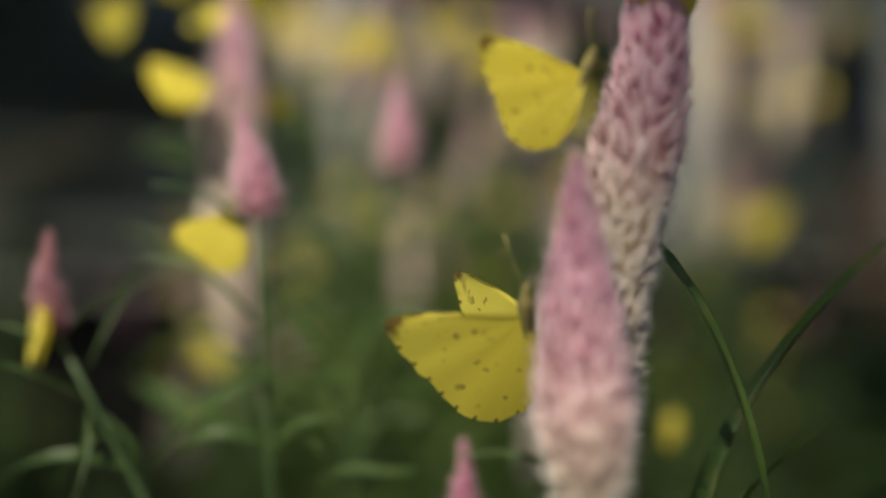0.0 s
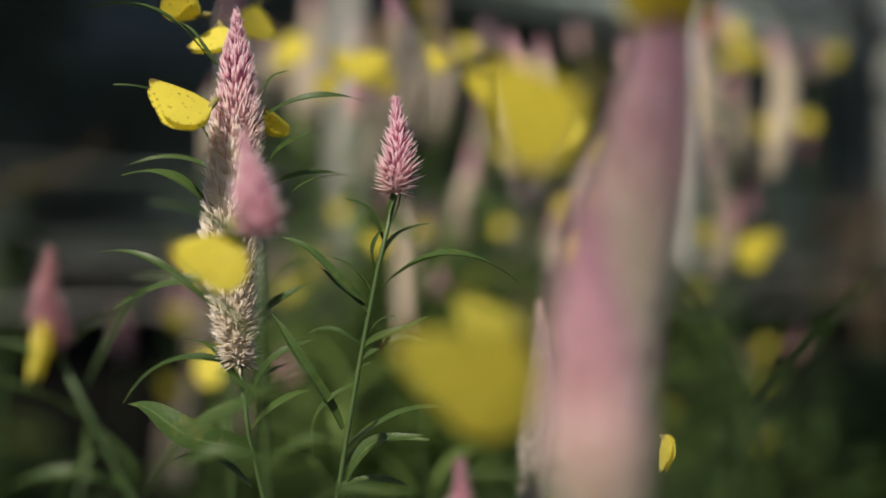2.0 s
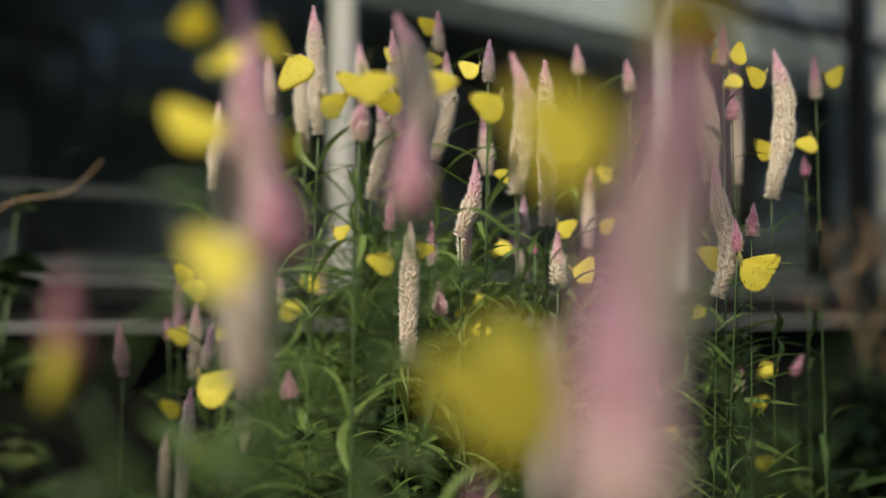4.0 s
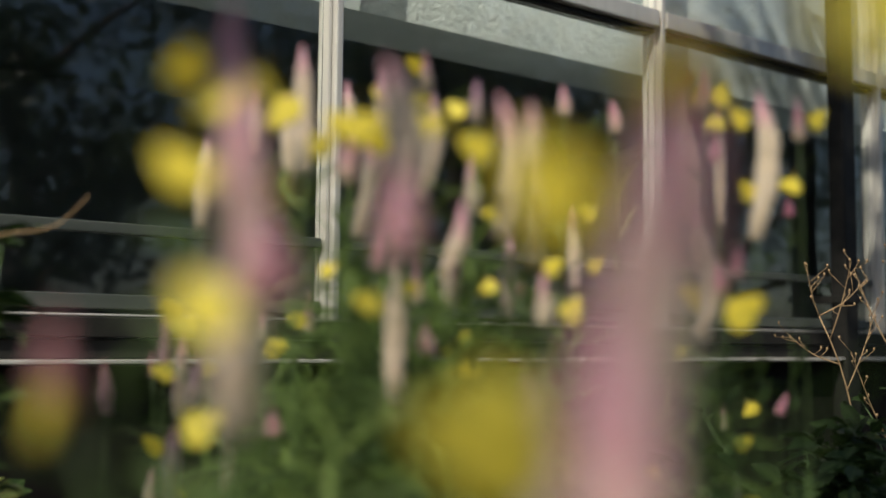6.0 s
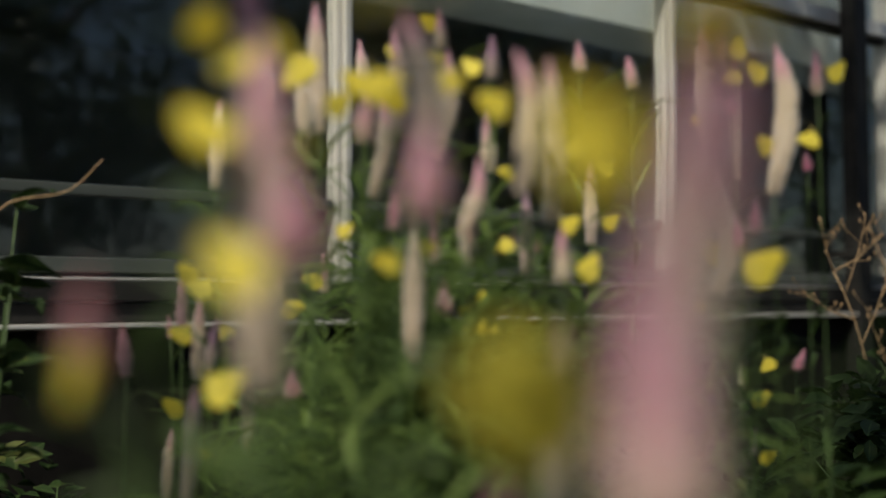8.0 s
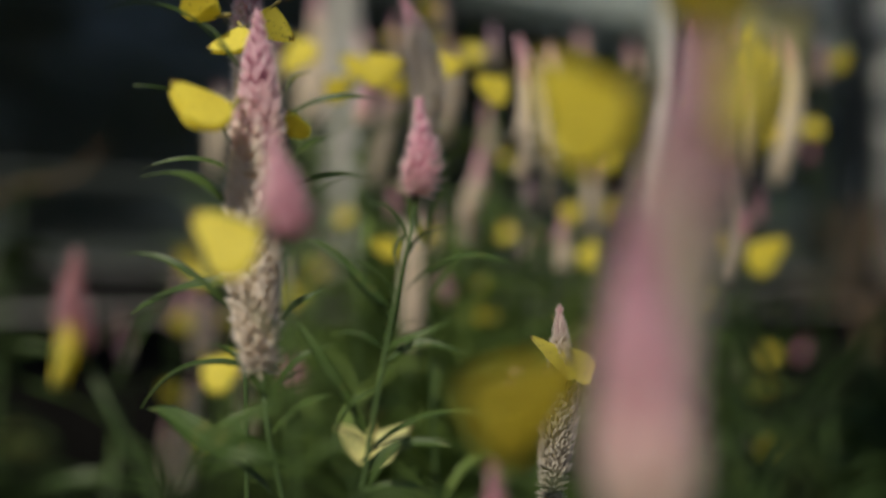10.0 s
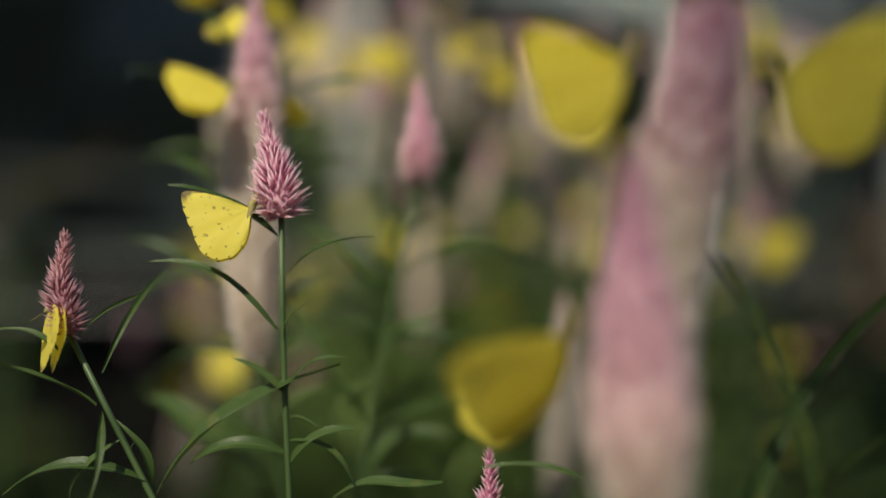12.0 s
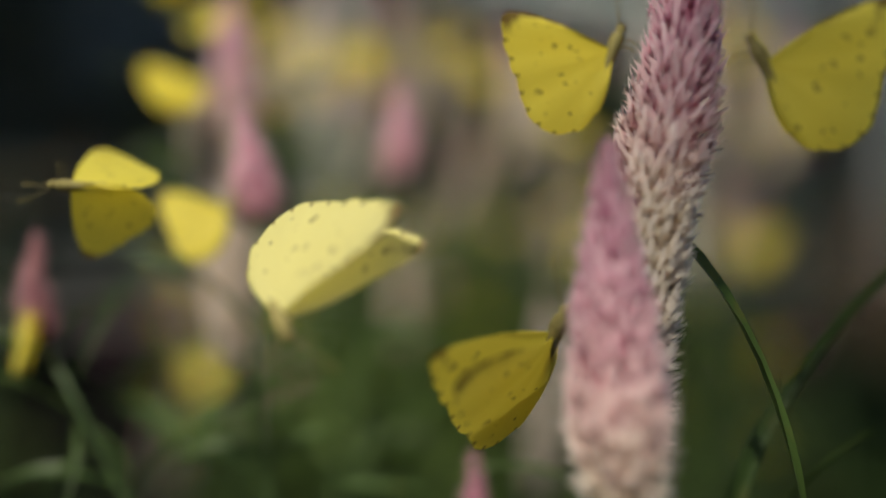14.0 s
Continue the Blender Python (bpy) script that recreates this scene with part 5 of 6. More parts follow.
butterfly(perch(0.0975, 0.9974, 0.8252, -78, -5, -4, True), 'yellow butterfly resting with closed wings on a celosia', 0.77)
butterfly(perch(0.1012, 0.9197, 0.7808, -53, -5, -4, True), 'yellow butterfly resting with closed wings on a celosia', 0.90)
butterfly(perch(0.2353, 0.9399, 0.9620, -36, -4, -13, True), 'yellow butterfly resting with closed wings on a celosia', 0.77)
butterfly(perch(0.2762, 0.9704, 0.9539, 68, 0, 14, False), 'yellow butterfly resting with closed wings on a celosia', 0.80)
butterfly(perch(0.3498, 1.0398, 0.9675, -60, -4, 7, True), 'yellow butterfly resting with closed wings on a celosia', 0.81)
butterfly(perch(0.2899, 0.9937, 0.8939, 68, -17, 6, False), 'yellow butterfly resting with closed wings on a celosia', 0.81)
butterfly(perch(0.3382, 1.0428, 0.9106, 108, 13, 5, False), 'yellow butterfly resting with closed wings on a celosia', 0.81)
butterfly(perch(0.2211, 0.8987, 0.7973, 83, 1, -0, False), 'yellow butterfly resting with closed wings on a celosia', 0.96)
butterfly(perch(0.2208, 0.8493, 0.7853, -76, 7, 12, True), 'yellow butterfly resting with closed wings on a celosia', 1.24)
butterfly(perch(0.2295, 0.9593, 0.9738, 158, -18, -12, False), 'yellow butterfly resting with closed wings on a celosia', 0.62)
butterfly(perch(0.2507, 0.9902, 0.9581, 138, 12, 12, False), 'yellow butterfly resting with closed wings on a celosia', 0.73)
butterfly(perch(0.1608, 1.0943, 0.8851, 78, 1, -2, False), 'yellow butterfly resting with closed wings on a celosia', 0.75)
butterfly(perch(0.2256, 0.9922, 0.9205, 103, 11, -9, False), 'yellow butterfly resting with closed wings on a celosia', 0.73)
butterfly(perch(-0.1755, 1.2014, 0.7559, -98, -12, -9, True), 'yellow butterfly resting with closed wings on a celosia', 1.03)
butterfly(perch(-0.1438, 1.2499, 0.7856, 98, 4, -6, False), 'yellow butterfly resting with closed wings on a celosia', 0.91)
butterfly(perch(-0.2241, 0.9998, 0.7800, 58, -13, 6, False), 'yellow butterfly resting with closed wings on a celosia', 0.86)
butterfly(perch(-0.2155, 1.0002, 0.7735, 98, 23, -6, False), 'yellow butterfly resting with closed wings on a celosia', 0.94)
butterfly(perch(-0.2548, 1.1027, 0.7306, 98, 10, -3, False), 'yellow butterfly resting with closed wings on a celosia', 0.94)
butterfly(perch(-0.2244, 1.1027, 0.7306, -108, 18, 3, True), 'yellow butterfly resting with closed wings on a celosia', 0.71)
butterfly(perch(-0.1654, 0.7536, 0.7036, -78, -12, -8, True), 'yellow butterfly resting with closed wings on a celosia', 1.15)
butterfly(perch(-0.2733, 1.1571, 0.6501, 73, -24, -1, False), 'yellow butterfly resting with closed wings on a celosia', 0.98)
butterfly(perch(-0.2206, 1.0081, 0.6270, 108, -6, -10, False), 'yellow butterfly resting with closed wings on a celosia', 0.73)
butterfly(perch(-0.0381, 0.7492, 0.7857, 93, -7, -5, False), 'yellow butterfly resting with closed wings on a celosia', 0.74)
butterfly(perch(-0.0240, 0.8985, 0.8018, -103, 14, -11, True), 'yellow butterfly resting with closed wings on a celosia', 0.65)
butterfly(perch(0.0968, 0.8941, 0.8831, 138, 25, -1, False), 'yellow butterfly resting with closed wings on a celosia', 0.89)
butterfly(perch(-0.0231, 1.0046, 0.6922, 158, 5, -1, False), 'yellow butterfly resting with closed wings on a celosia', 0.56)
butterfly(perch(0.0285, 1.0508, 0.7631, -118, 17, 10, True), 'yellow butterfly resting with closed wings on a celosia', 0.63)
butterfly(perch(0.0153, 1.0515, 0.7499, -148, 3, -1, True), 'yellow butterfly resting with closed wings on a celosia', 0.54)
butterfly(perch(0.0296, 1.0021, 0.7374, -128, 11, 11, True), 'yellow butterfly resting with closed wings on a celosia', 0.64)
butterfly(perch(0.0121, 1.0023, 0.7348, -192, -5, 7, False), 'yellow butterfly resting with closed wings on a celosia', 0.56)
butterfly(perch(0.0496, 1.0481, 0.8131, 143, 23, -1, False), 'yellow butterfly resting with closed wings on a celosia', 0.76)
butterfly(perch(0.2436, 1.2086, 0.6234, 98, -14, -8, False), 'yellow butterfly resting with closed wings on a celosia', 0.72)
butterfly(perch(0.3220, 1.2070, 0.6536, -78, 11, 5, True), 'yellow butterfly resting with closed wings on a celosia', 0.87)
butterfly(perch(0.3298, 1.2104, 0.5903, -78, 23, 11, True), 'yellow butterfly resting with closed wings on a celosia', 0.77)
butterfly(perch(-0.1010, 0.9977, 0.8201, -78, -13, -9, True), 'yellow butterfly resting with closed wings on a celosia', 0.64)
butterfly(perch(0.2426, 1.1015, 0.7526, 158, -12, -9, False), 'yellow butterfly resting with closed wings on a celosia', 0.61)
butterfly(perch(0.1487, 1.0971, 0.8327, -68, 10, 11, True), 'yellow butterfly resting with closed wings on a celosia', 0.71)
butterfly(perch(0.3651, 1.3053, 0.6879, 158, 20, -7, False), 'yellow butterfly resting with closed wings on a celosia', 0.78)
butterfly(perch(0.2295, 0.9587, 0.9850, 58, 0, 0, False), 'orange and black butterfly resting on a spike', 0.71, 35, 35, mat=WING_ORANGE, group='orange butterflies')
guest = butterfly(perch(0.0900, 0.4500, 0.6900, 176, 80, 0, False), 'yellow butterfly hanging behind the near spikes', 0.6)
butterfly(facing(-0.0670, 0.4360, 0.8090, -8, 50, True), 'yellow butterfly in shade on a tall celosia spike', 0.5)
lander = butterfly(Matrix.Identity(4), 'yellow butterfly that flies up and settles beside a near spike', 1.14, 40, 40)
rover = butterfly(Matrix.Identity(4), 'yellow butterfly in flight with beating wings', 0.80, 40, 40)
riser = butterfly(Matrix.Identity(4), 'yellow butterfly in flight with beating wings', 0.95, 40, 40)
passer = butterfly(Matrix.Identity(4), 'pale yellow butterfly flying close by', 1.36, 40, 40, mat=WING_PALE)
early = butterfly(Matrix.Identity(4), 'yellow butterfly in flight with beating wings', 0.80, 40, 40)
dasher = butterfly(Matrix.Identity(4), 'yellow butterfly in flight with beating wings', 1.00, 40, 40)
weaver = butterfly(Matrix.Identity(4), 'yellow butterfly in flight with beating wings', 1.00, 40, 40)
flutter = butterfly(Matrix.Identity(4), 'yellow butterfly in flight with beating wings', 1.00, 40, 40, mat=WING_PALE)
edge = butterfly(Matrix.Identity(4), 'yellow butterfly in flight with beating wings', 1.00, 40, 40)
upper = butterfly(Matrix.Identity(4), 'yellow butterfly in flight with beating wings', 0.85, 40, 40)
second_upper = butterfly(Matrix.Identity(4), 'yellow butterfly in flight with beating wings', 0.70, 40, 40)
climber = butterfly(Matrix.Identity(4), 'yellow butterfly in flight with beating wings', 1.00, 40, 40)
corner = butterfly(Matrix.Identity(4), 'yellow butterfly in flight with beating wings', 1.00, 40, 40)
low_left = butterfly(Matrix.Identity(4), 'yellow butterfly in flight with beating wings', 0.85, 40, 40)
white_one = butterfly(Matrix.Identity(4), 'small white butterfly in flight', 1.10, 40, 40, mat=WING_WHITE)

# ---- what moves ----
def flight(thing, rows, rest_from=99.0, rest_to=99.0, last=(50, 50), phase=0, wings=None, tilt=None):
    """Rows of seconds, place, heading, climb and bank, or of seconds and a pose. The wings beat, but stay closed in the rest;
    wings: seconds, and how far left and right are open then; tilt: set where the wings keep their shaded side to the bed's front."""
    walk(thing, [(r[0], r[1]) if len(r) == 2 else (r[0], pose(*r[1:4], r[6], r[5], r[4]) if tilt is None else facing(*r[1:4], 20, tilt)) for r in rows])
    t0, t1 = round(rows[1][0], 1), rows[-2][0] + 0.1
    wings = wings or {}
    for ob in thing.children:
        sign = 1 if ob.name.startswith("left_wing") else -1 if ob.name.startswith("right_wing") else 0
        if sign:
            pick = 0 if sign > 0 else 1
            keys, k, t = [(0.0, wing_pose(sign, 30))], phase, max(0.1, t0)
            while t < min(13.95, t1):
                if round(t, 1) in wings:
                    keys.append((t, wing_pose(sign, wings[round(t, 1)][pick])))
                elif not rest_from - 0.05 <= t <= rest_to + 0.05:
                    keys.append((t, wing_pose(sign, (20, 62, 84, 48)[k % 4])))
                elif not rest_from + 0.08 < t < rest_to - 0.08:
                    keys.append((t, wing_pose(sign, 4)))
                k, t = k + 1, t + 0.1
            keys.append((14.0, wing_pose(sign, 4 if rest_to >= 14 and rest_from < 14 else last[pick])))
            walk(ob, keys)


def sway(thing, rows):
    """A plant or a perched butterfly that the wind moves: rows of seconds and the shift across and up, in metres."""
    m = thing.matrix_basis.copy()
    walk(thing, [(t, Matrix.Translation((dx, 0, dz)) @ m) for t, dx, dz in rows])


def wing_rows(thing, left, right):
    """Wings that open and close while the butterfly sits: rows of seconds and degrees."""
    for ob in thing.children:
        for sign, start, rows in ((1, "left_wing", left), (-1, "right_wing", right)):
            if ob.name.startswith(start):
                walk(ob, [(t, wing_pose(sign, a)) for t, a in rows])


def motions():
    first, second = facing(0.0235, 0.2556, 0.7385, 88, 24, False, -8), facing(0.0245, 0.2556, 0.7335, 64, 47, False, 38)
    walk(hanging, [(0.0, first), (7.7, first), (9.3, second), (14.0, second)])
    wing_rows(hanging, [(0.0, 48), (2.2, 48), (4.3, 48), (7.7, 46), (9.3, 3), (14.0, 4)], [(0.0, 4), (7.7, 4), (9.3, 3), (14.0, 4)])
    rest, away = perch(0.0900, 0.4500, 0.6900, 176, 80), pose(0.40, 0.80, 0.62, 30, 0, 20)
    walk(guest, [(0.0, rest), (2.3, rest), (2.7, pose(0.14, 0.5, 0.66, 10, 0, 40)), (3.4, away), (14.0, away)])
    # it shifts a little higher on the leaf
    walk(leaf_guest, [(0.0, perch(-0.0592, 0.3411, 0.7661, 101)), (2.3, perch(-0.0592, 0.3411, 0.7661, 101)), (3.6, facing(-0.0595, 0.3370, 0.7672, 72, -16)), (14.0, facing(-0.0595, 0.3370, 0.7672, 72, -16))])
    flight(lander, [
        (0.00, *soil_spot(40, 0), 0, 0, 0),
        (7.15, *soil_spot(40, 0), 0, 0, 0),
        (7.40, -0.0773, 0.1505, 0.7257, 0, 0, 30),
        (7.50, -0.0615, 0.1504, 0.7334, 0, -20, 60),
        (7.60, -0.0266, 0.1700, 0.7451, 30, 0, 70),
        (7.70, -0.0335, 0.1894, 0.7622, 120, -30, 60),
        (8.40, 0.0051, 0.1978, 0.8341, 60, 0, 30),
        (9.60, 0.0230, 0.1840, 0.7776, 0, 20, 20),
        (9.80, 0.0349, 0.1751, 0.7639, 30, 0, 80),
        (9.90, 0.0458, 0.1952, 0.7699, 0, 0, 40),
        (10.00, 0.0470, 0.2152, 0.7783, 88, -10, 10),
        (10.20, 0.0484, 0.2163, 0.7704, 20, -30, 30),
        (10.30, 0.0481, 0.2158, 0.7960, 40, -30, 20),
        (10.40, 0.0620, 0.2073, 0.7678, 60, 0, 60),
        (10.50, 0.0806, 0.2276, 0.7725, 120, -10, 10),
        (10.65, facing(0.0648, 0.2412, 0.7872, -58, 10, True)),
        (14.00, facing(0.0648, 0.2412, 0.7872, -58, 10, True)),
    ], 10.7, 14.0, wings={9.9: (24, 24), 10.0: (9, 9), 10.1: (20, 20)})
    flight(rover, [
        (0.00, *soil_spot(41, 0), 0, 0, 0),
        (11.85, *soil_spot(41, 0), 0, 0, 0),
        (12.10, -0.0347, 0.3401, 0.8192, 110, -30, 0),
        (12.30, -0.0196, 0.3413, 0.8136, 90, -35, -10),
        (12.40, -0.0040, 0.3423, 0.8051, 75, -45, 0),
        (12.50, 0.0030, 0.3433, 0.8010, 72, -66, 0),
        (12.60, -0.0111, 0.3434, 0.7850, 90, -40, 10),
        (12.70, -0.0406, 0.3430, 0.7733, 120, -20, 20),
        (12.80, -0.0735, 0.3426, 0.7681, 130, -30, 30),
        (12.90, -0.0898, 0.3027, 0.7595, 130, -60, 10),
        (13.00, Matrix.Translation((-0.0950, 0.3080, 0.7555)) @ Matrix.Rotation(math.radians(-20), 4, 'Y') @ pose(0, 0, 0, 10, -58, 100)),
        (13.10, -0.1061, 0.3036, 0.7421, 150, -40, 20),
        (13.20, -0.1288, 0.3444, 0.7323, 180, 0, 60),
        (13.30, -0.1351, 0.3450, 0.7308, 180, 0, 50),
        (13.40, -0.1264, 0.3456, 0.7308, 100, -30, 50),
        (13.50, -0.1104, 0.3462, 0.7294, 30, -30, 20),
        (13.60, -0.1084, 0.3470, 0.7306, 0, -20, 80),
        (13.70, -0.1138, 0.3473, 0.7397, -20, -20, 70),
        (13.80, -0.1399, 0.3476, 0.7506, -60, 0, 50),
        (13.95, *soil_spot(4, 1), -60, 0, 50),
    ], phase=3, wings={12.4: (110, 110), 12.5: (128, 122), 12.6: (100, 100), 12.9: (70, 70), 13.0: (58, 54), 13.1: (70, 70), 13.5: (16, 16)})
    flight(riser, [
        (0.00, *soil_spot(42, 0), 0, 0, 0),
        (13.15, *soil_spot(42, 0), 0, 0, 0),
        (13.40, facing(0.0324, 0.3191, 0.6763, 110, 25)),
        (13.50, facing(0.0314, 0.3188, 0.6929, 110, 25)),
        (13.60, facing(0.0220, 0.3186, 0.7110, 120, 30)),
        (13.70, facing(0.0128, 0.3176, 0.7449, 125, 30)),
        (13.80, facing(-0.0191, 0.3170, 0.7706, 130, 35)),
        (13.90, facing(-0.0480, 0.3060, 0.7790, 155, 40)),
        (14.00, facing(-0.0850, 0.2786, 0.7680, 172, 52)),
    ], last=(66, 6), wings={13.8: (90, 30), 13.9: (80, 15)})
    flight(passer, [
        (0.00, *soil_spot(43, 0), 0, 0, 0),
        (13.45, *soil_spot(43, 0), 0, 0, 0),
        (13.70, 0.0398, 0.1903, 0.6878, 0, 60, 30),
        (13.80, 0.0298, 0.1905, 0.6963, 0, 60, 20),
        (13.90, 0.0070, 0.1907, 0.7042, 0, 60, 20),
        (14.00, Matrix.Translation((-0.0305, 0.2350, 0.7375)) @ Matrix.Rotation(radians(-50), 4, (0.87, 0, 0.5)) @ perch(0, 0, 0, -62)),
    ], last=(4, 8))
    flight(early, [
        (0.00, -0.1388, 0.4506, 0.8520, 200, -60, 40),
        (0.10, -0.1239, 0.4507, 0.8536, 20, -30, 40),
        (0.20, -0.1011, 0.4507, 0.8755, 0, -20, 30),
        (0.50, *soil_spot(7, 1), 0, -20, 30),
        (14.00, *soil_spot(7, 1), 0, -20, 30),
    ])
    flight(dasher, [
        (0.00, *soil_spot(45, 0), 0, 0, 0),
        (0.35, *soil_spot(45, 0), 0, 0, 0),
        (0.60, 0.0126, 0.3551, 0.6671, 120, -50, 30),
        (0.70, 0.0089, 0.3548, 0.6856, 90, -20, 70),
        (0.80, 0.0032, 0.3543, 0.7032, 120, -60, 20),
        (0.90, facing(-0.0250, 0.3400, 0.7450, 70, 40)),
        (1.00, facing(-0.0520, 0.3150, 0.7800, 84, 52)),
        (1.10, facing(-0.1000, 0.3400, 0.8258, 70, 40)),
        (1.20, -0.1247, 0.3476, 0.8559, 160, -30, 40),
        (1.50, *soil_spot(8, 1), 160, -30, 40),
        (14.00, *soil_spot(8, 1), 160, -30, 40),
    ], wings={0.9: (60, 30), 1.0: (110, 6), 1.1: (70, 40)})
    flight(weaver, [
        (0.00, *soil_spot(46, 0), 0, 0, 0),
        (9.45, *soil_spot(46, 0), 0, 0, 0),
        (9.70, 0.0607, 0.5084, 0.6891, 150, -20, 30),
        (9.90, 0.0503, 0.5082, 0.7059, 130, -30, 60),
        (10.00, 0.0458, 0.5076, 0.7255, 120, -50, 20),
        (10.10, 0.0250, 0.5076, 0.7306, 170, -50, 10),
        (10.20, 0.0242, 0.5077, 0.7356, 160, -40, 20),
        (10.30, 0.0260, 0.5077, 0.7444, 150, -20, 40),
        (10.40, 0.0303, 0.5078, 0.7520, 160, -30, 50),
        (10.50, 0.0017, 0.5085, 0.7395, 180, 0, 60),
        (10.60, -0.0058, 0.5097, 0.7331, 190, 10, 20),
        (10.70, -0.0274, 0.5112, 0.7194, 190, 20, 60),
        (10.80, -0.0666, 0.5127, 0.7045, 180, 0, 60),
        (10.90, -0.0744, 0.5140, 0.7008, 180, 0, 40),
        (11.00, -0.0835, 0.5152, 0.6996, 170, -10, 60),
        (11.10, -0.0733, 0.5150, 0.7027, 10, -10, 50),
        (11.30, -0.0858, 0.5154, 0.6838, 100, 0, 40),
        (11.50, -0.1006, 0.5142, 0.7002, 60, -30, 60),
        (11.60, -0.1132, 0.5130, 0.7199, 60, -60, 30),
        (11.70, -0.0981, 0.5137, 0.7068, 20, 0, 50),
        (11.80, -0.0549, 0.5149, 0.6937, 0, 0, 60),
        (11.90, -0.0405, 0.5151, 0.6945, 0, -10, 70),
        (12.00, 0.0217, 0.5163, 0.6929, 0, 0, 40),
        (12.30, *soil_spot(9, 1), 0, 0, 40),
        (14.00, *soil_spot(9, 1), 0, 0, 40),
    ])
    flight(flutter, [
        (0.00, *soil_spot(47, 0), 0, 0, 0),
        (9.55, *soil_spot(47, 0), 0, 0, 0),
        (9.80, 0.0619, 0.6105, 0.6468, 160, -20, 60),
        (9.90, 0.0137, 0.6100, 0.6613, 130, -30, 20),
        (10.00, -0.0430, 0.6096, 0.6740, 90, -52, 0),
        (10.10, -0.0552, 0.6089, 0.6956, 120, -40, 30),
        (10.20, -0.0683, 0.6083, 0.7153, 160, -30, 50),
        (10.30, -0.0814, 0.6078, 0.7320, 150, -30, 60),
        (10.40, -0.0990, 0.6074, 0.7488, 150, -20, 30),
        (10.60, -0.1186, 0.6108, 0.6873, 150, 0, 30),
        (10.90, *soil_spot(10, 1), 150, 0, 30),
        (14.00, *soil_spot(10, 1), 150, 0, 30),
    ], wings={9.9: (50, 50), 10.0: (58, 58), 10.1: (40, 40)})
    flight(edge, [
        (0.00, *soil_spot(12, 2), 0, 0, 0),
        (11.35, *soil_spot(12, 2), 0, 0, 0),
        (11.60, -0.1212, 0.3502, 0.7766, 190, 10, 40),
        (11.70, -0.1330, 0.3505, 0.7627, 120, -40, 20),
        (11.80, -0.1276, 0.3498, 0.7802, 60, -60, 20),
        (11.90, -0.1351, 0.3483, 0.8097, 110, -60, 40),
        (12.00, -0.1708, 0.3463, 0.8418, 150, -30, 30),
        (12.30, *soil_spot(11, 1), 150, -30, 30),
        (14.00, *soil_spot(11, 1), 150, -30, 30),
    ])
    flight(upper, [
        (0.00, *soil_spot(49, 0), 0, 0, 0),
        (3.85, *soil_spot(49, 0), 0, 0, 0),
        (4.10, -0.2020, 0.5928, 0.9296, 0, 10, 40),
        (4.30, -0.1932, 0.5939, 0.9065, 10, 10, 40),
        (4.40, -0.1803, 0.5928, 0.8989, 0, 20, 60),
        (4.50, -0.1799, 0.5960, 0.8682, 10, 0, 50),
        (4.60, -0.1598, 0.5962, 0.8581, 0, 0, 40),
        (4.80, -0.1378, 0.5961, 0.8498, 0, 0, 20),
        (5.10, *soil_spot(12, 1), 0, 0, 20),
        (14.00, *soil_spot(12, 1), 0, 0, 20),
    ], tilt=48)
    flight(second_upper, [
        (0.00, *soil_spot(50, 0), 0, 0, 0),
        (3.75, *soil_spot(50, 0), 0, 0, 0),
        (4.00, -0.2560, 0.5966, 0.8508, 0, 0, 40),
        (4.30, -0.2384, 0.5957, 0.8702, 0, -20, 20),
        (4.40, -0.1963, 0.5931, 0.8929, 0, -20, 20),
        (4.50, -0.1709, 0.5938, 0.9089, 0, -20, 40),
        (4.60, -0.1539, 0.5923, 0.9319, 0, -20, 40),
        (4.90, *soil_spot(13, 1), 0, -20, 40),
        (14.00, *soil_spot(13, 1), 0, -20, 40),
    ], tilt=48)
    flight(climber, [
        (0.00, *soil_spot(51, 0), 0, 0, 0),
        (3.95, *soil_spot(51, 0), 0, 0, 0),
        (4.20, 0.0998, 0.5579, 0.6506, 0, 0, 60),
        (4.40, 0.1351, 0.5554, 0.6658, 0, -10, 70),
        (4.50, 0.1767, 0.5591, 0.6355, 0, -20, 60),
        (4.60, 0.1991, 0.5557, 0.6909, 60, -40, 50),
        (4.70, 0.1870, 0.5529, 0.7353, 120, -50, 40),
        (4.80, 0.1556, 0.5500, 0.7796, 140, -50, 30),
        (4.90, 0.0861, 0.3585, 0.7947, 60, -40, 40),
        (5.00, 0.0853, 0.2973, 0.8085, 0, 5, 12),
        (5.10, 0.0889, 0.2667, 0.8128, 0, 0, 12),
        (5.20, 0.0915, 0.2367, 0.8065, 0, 0, 20),
        (5.30, 0.0915, 0.1966, 0.8023, 0, 0, 60),
        (5.60, *soil_spot(14, 1), 0, 0, 60),
        (14.00, *soil_spot(14, 1), 0, 0, 60),
    ])
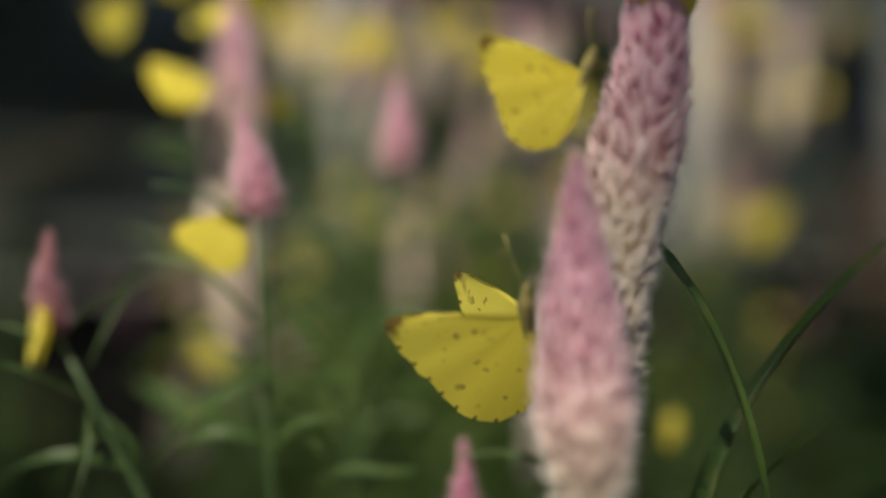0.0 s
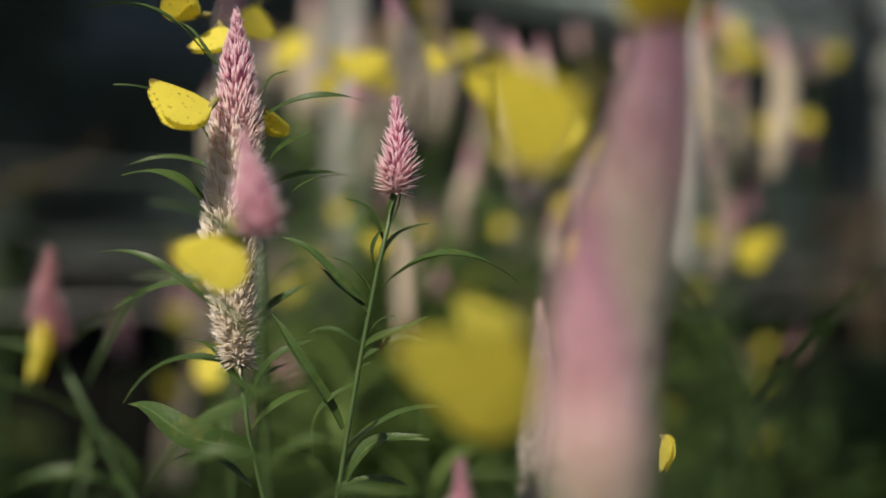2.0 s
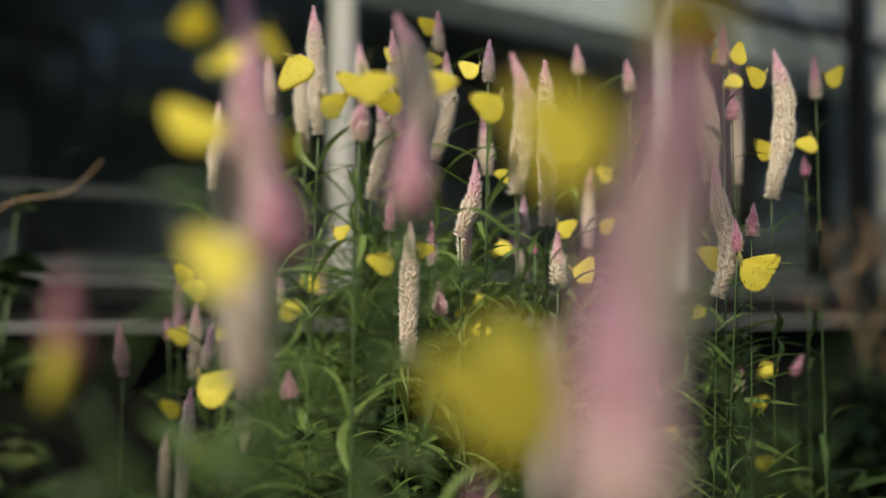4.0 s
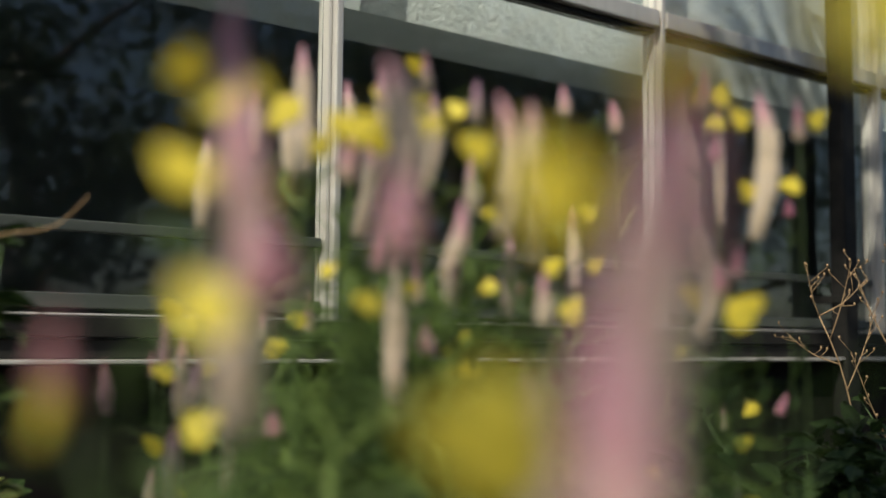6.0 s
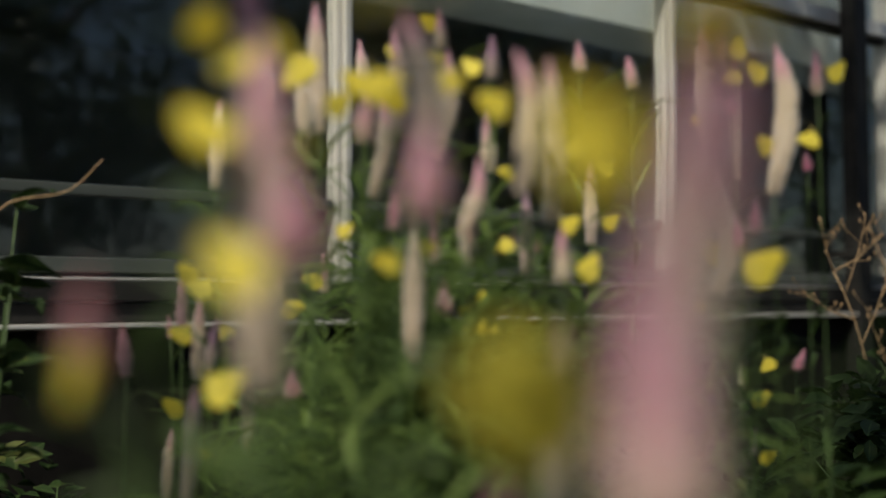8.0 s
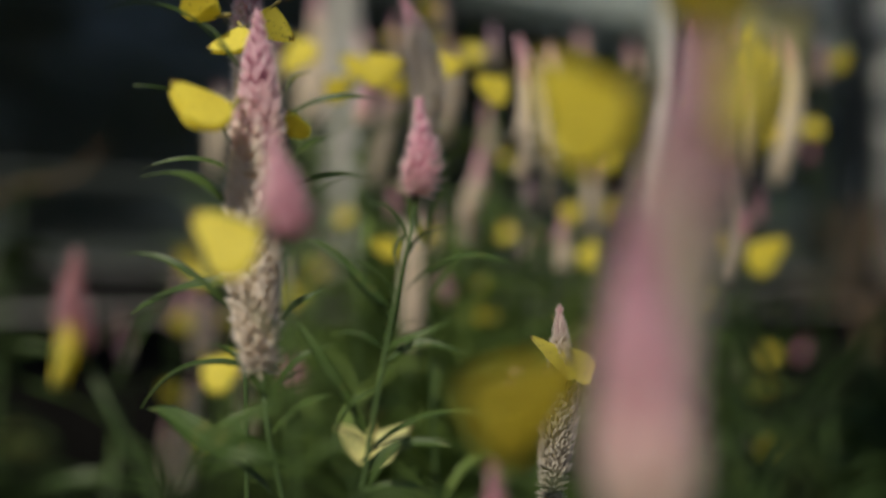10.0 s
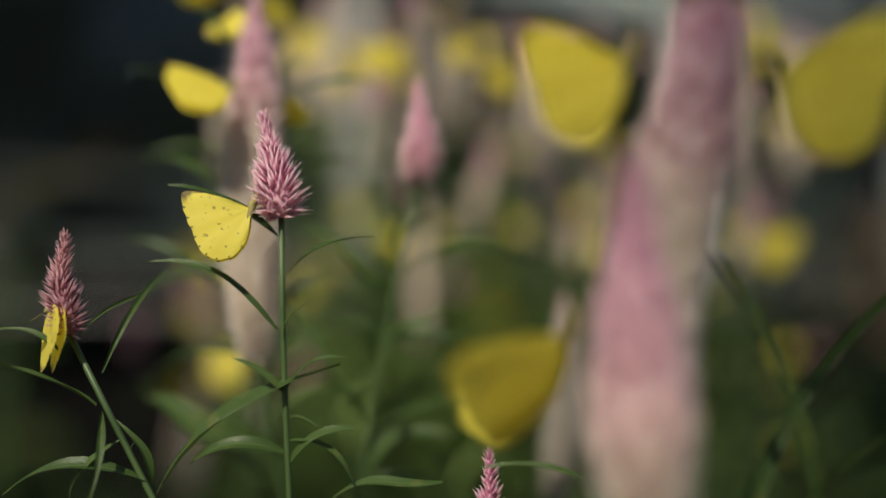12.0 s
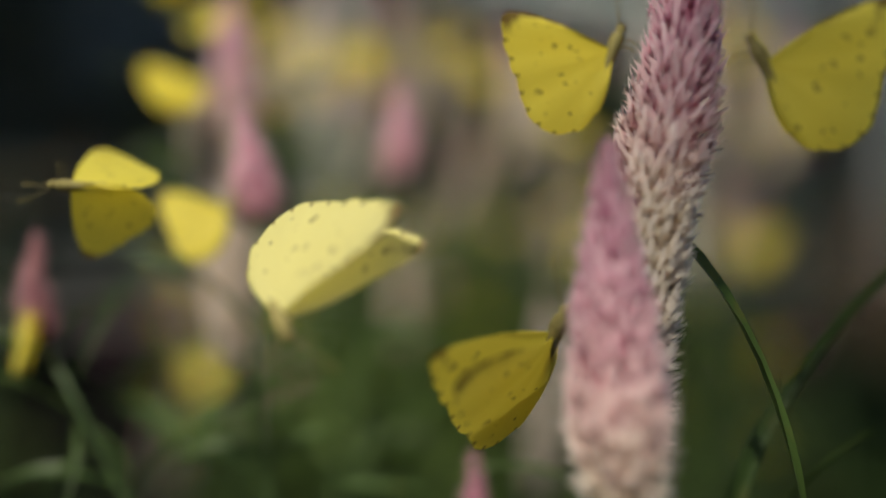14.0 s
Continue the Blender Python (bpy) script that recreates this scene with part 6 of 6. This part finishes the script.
    flight(corner, [
        (0.00, *soil_spot(52, 0), 0, 0, 0),
        (3.65, *soil_spot(52, 0), 0, 0, 0),
        (3.90, 0.0875, 0.1893, 0.8098, 180, 0, 40),
        (4.40, 0.0710, 0.1877, 0.7981, 180, -50, 30),
        (5.00, 0.0731, 0.1875, 0.8004, 170, -50, 30),
        (5.50, 0.0712, 0.1858, 0.8065, 170, -50, 30),
        (6.00, 0.0632, 0.1839, 0.8097, 170, -40, 40),
        (6.20, 0.0601, 0.1841, 0.8060, 180, -10, 60),
        (6.50, 0.0617, 0.1835, 0.8104, 170, -40, 30),
        (7.00, 0.0578, 0.1830, 0.8122, 160, -40, 30),
        (7.30, 0.0625, 0.1842, 0.8237, 60, -40, 30),
        (7.60, *soil_spot(15, 1), 60, -40, 30),
        (14.00, *soil_spot(15, 1), 60, -40, 30),
    ])
    flight(low_left, [
        (0.00, *soil_spot(53, 0), 0, 0, 0),
        (5.95, *soil_spot(53, 0), 0, 0, 0),
        (6.20, -0.1793, 0.5046, 0.7114, 0, -20, 40),
        (6.40, -0.1578, 0.5016, 0.7353, 20, -30, 60),
        (6.50, -0.1483, 0.5009, 0.7384, 10, -30, 50),
        (6.60, -0.1490, 0.5002, 0.7439, 20, -30, 40),
        (6.70, -0.1392, 0.4989, 0.7581, 40, -30, 60),
        (6.80, -0.1480, 0.4978, 0.7694, 90, -40, 30),
        (6.90, -0.1412, 0.4965, 0.7842, 60, -30, 60),
        (7.00, -0.1194, 0.4961, 0.7859, 0, 0, 40),
        (7.20, -0.1010, 0.4975, 0.7754, 0, 0, 30),
        (7.50, *soil_spot(16, 1), 0, 0, 30),
        (14.00, *soil_spot(16, 1), 0, 0, 30),
    ])
    flight(white_one, [
        (0.00, *soil_spot(54, 0), 0, 0, 0),
        (3.75, *soil_spot(54, 0), 0, 0, 0),
        (4.00, -0.1245, 1.2834, 1.1404, 0, 0, 40),
        (4.30, -0.0818, 1.2851, 1.0978, 0, -10, 60),
        (4.40, -0.0085, 1.2829, 1.1014, 0, -10, 60),
        (4.60, 0.0529, 1.2841, 1.1068, 0, -10, 50),
        (4.90, 0.1305, 1.2861, 1.0490, 0, 10, 50),
        (5.00, 0.1280, 1.2859, 1.0460, 20, -10, 60),
        (5.10, 0.1190, 1.2838, 1.0641, 0, -10, 40),
        (5.30, 0.2281, 1.2780, 1.1169, 0, -10, 50),
        (5.50, 0.2750, 1.2711, 1.1730, 0, -10, 50),
        (5.80, *soil_spot(17, 1), 0, -10, 50),
        (14.00, *soil_spot(17, 1), 0, -10, 50),
    ])
    walk(focus_mark, [
        (0.0, pose(0.0048, 0.2740, 0.7534)),
        (0.5, pose(0.0027, 0.2818, 0.7513)),
        (1.0, pose(0.0023, 0.3177, 0.7556)),
        (1.5, pose(0.0040, 0.3470, 0.7580)),
        (2.0, pose(0.0032, 0.4220, 0.7627)),
        (2.2, pose(0.0027, 0.4400, 0.7639)),
        (3.2, pose(-0.0003, 0.6011, 0.7750)),
        (4.3, pose(-0.0028, 0.9605, 0.7990)),
        (4.7, pose(-0.0018, 1.0496, 0.8059)),
        (5.0, pose(-0.0000, 1.1982, 0.8149)),
        (5.5, pose(0.0062, 1.4957, 0.8597)),
        (6.0, pose(0.0211, 2.3902, 0.9524)),
        (6.5, pose(0.0191, 3.3883, 1.0025)),
        (7.0, pose(0.0074, 3.3891, 0.9815)),
        (7.5, pose(-0.0051, 2.8951, 0.9049)),
        (7.7, pose(-0.0060, 2.3965, 0.8758)),
        (8.6, pose(-0.0070, 0.9012, 0.7926)),
        (9.8, pose(-0.0063, 0.5050, 0.7721)),
        (10.0, pose(-0.0061, 0.4780, 0.7699)),
        (10.5, pose(-0.0031, 0.4500, 0.7608)),
        (11.0, pose(0.0023, 0.4333, 0.7587)),
        (11.5, pose(-0.0014, 0.3530, 0.7573)),
        (12.0, pose(-0.0042, 0.3340, 0.7557)),
        (12.5, pose(-0.0038, 0.3060, 0.7551)),
        (13.0, pose(-0.0021, 0.2920, 0.7532)),
        (13.5, pose(-0.0004, 0.2720, 0.7523)),
        (14.0, pose(0.0010, 0.2620, 0.7513)),
    ])
    # the wind moves the nearest spikes
    sway(PLANTS["near_front"], [(0.0, -0.0001, 0.0015), (0.5, 0.0000, 0.0013), (1.0, 0.0005, 0.0008), (1.5, 0.0013, 0.0005), (2.0, 0.0018, 0.0002), (4.5, 0.0010, -0.0016), (5.0, 0.0015, -0.0011), (5.5, 0.0024, -0.0007), (6.0, 0.0030, -0.0007), (6.5, 0.0033, -0.0014), (7.0, 0.0030, -0.0011), (7.5, 0.0027, -0.0011), (10.0, 0.0014, -0.0030), (10.5, 0.0018, -0.0027), (11.0, 0.0023, -0.0024), (11.5, 0.0026, -0.0016), (12.0, 0.0022, -0.0008), (12.5, 0.0014, -0.0000), (13.0, 0.0006, 0.0003), (13.5, 0.0001, 0.0002), (14.0, 0.0000, 0.0001)])
    sway(PLANTS["near_back"], [(0.0, -0.0001, 0.0012), (0.5, 0.0000, 0.0011), (1.0, 0.0004, 0.0007), (1.5, 0.0011, 0.0004), (2.0, 0.0015, 0.0002), (4.5, 0.0008, -0.0014), (5.0, 0.0012, -0.0009), (5.5, 0.0020, -0.0006), (6.0, 0.0025, -0.0006), (6.5, 0.0028, -0.0012), (7.0, 0.0025, -0.0009), (7.5, 0.0023, -0.0009), (10.0, 0.0012, -0.0025), (10.5, 0.0015, -0.0022), (11.0, 0.0019, -0.0020), (11.5, 0.0021, -0.0013), (12.0, 0.0018, -0.0006), (12.5, 0.0011, -0.0000), (13.0, 0.0005, 0.0002), (13.5, 0.0001, 0.0001), (14.0, 0.0000, 0.0001)])


motions()
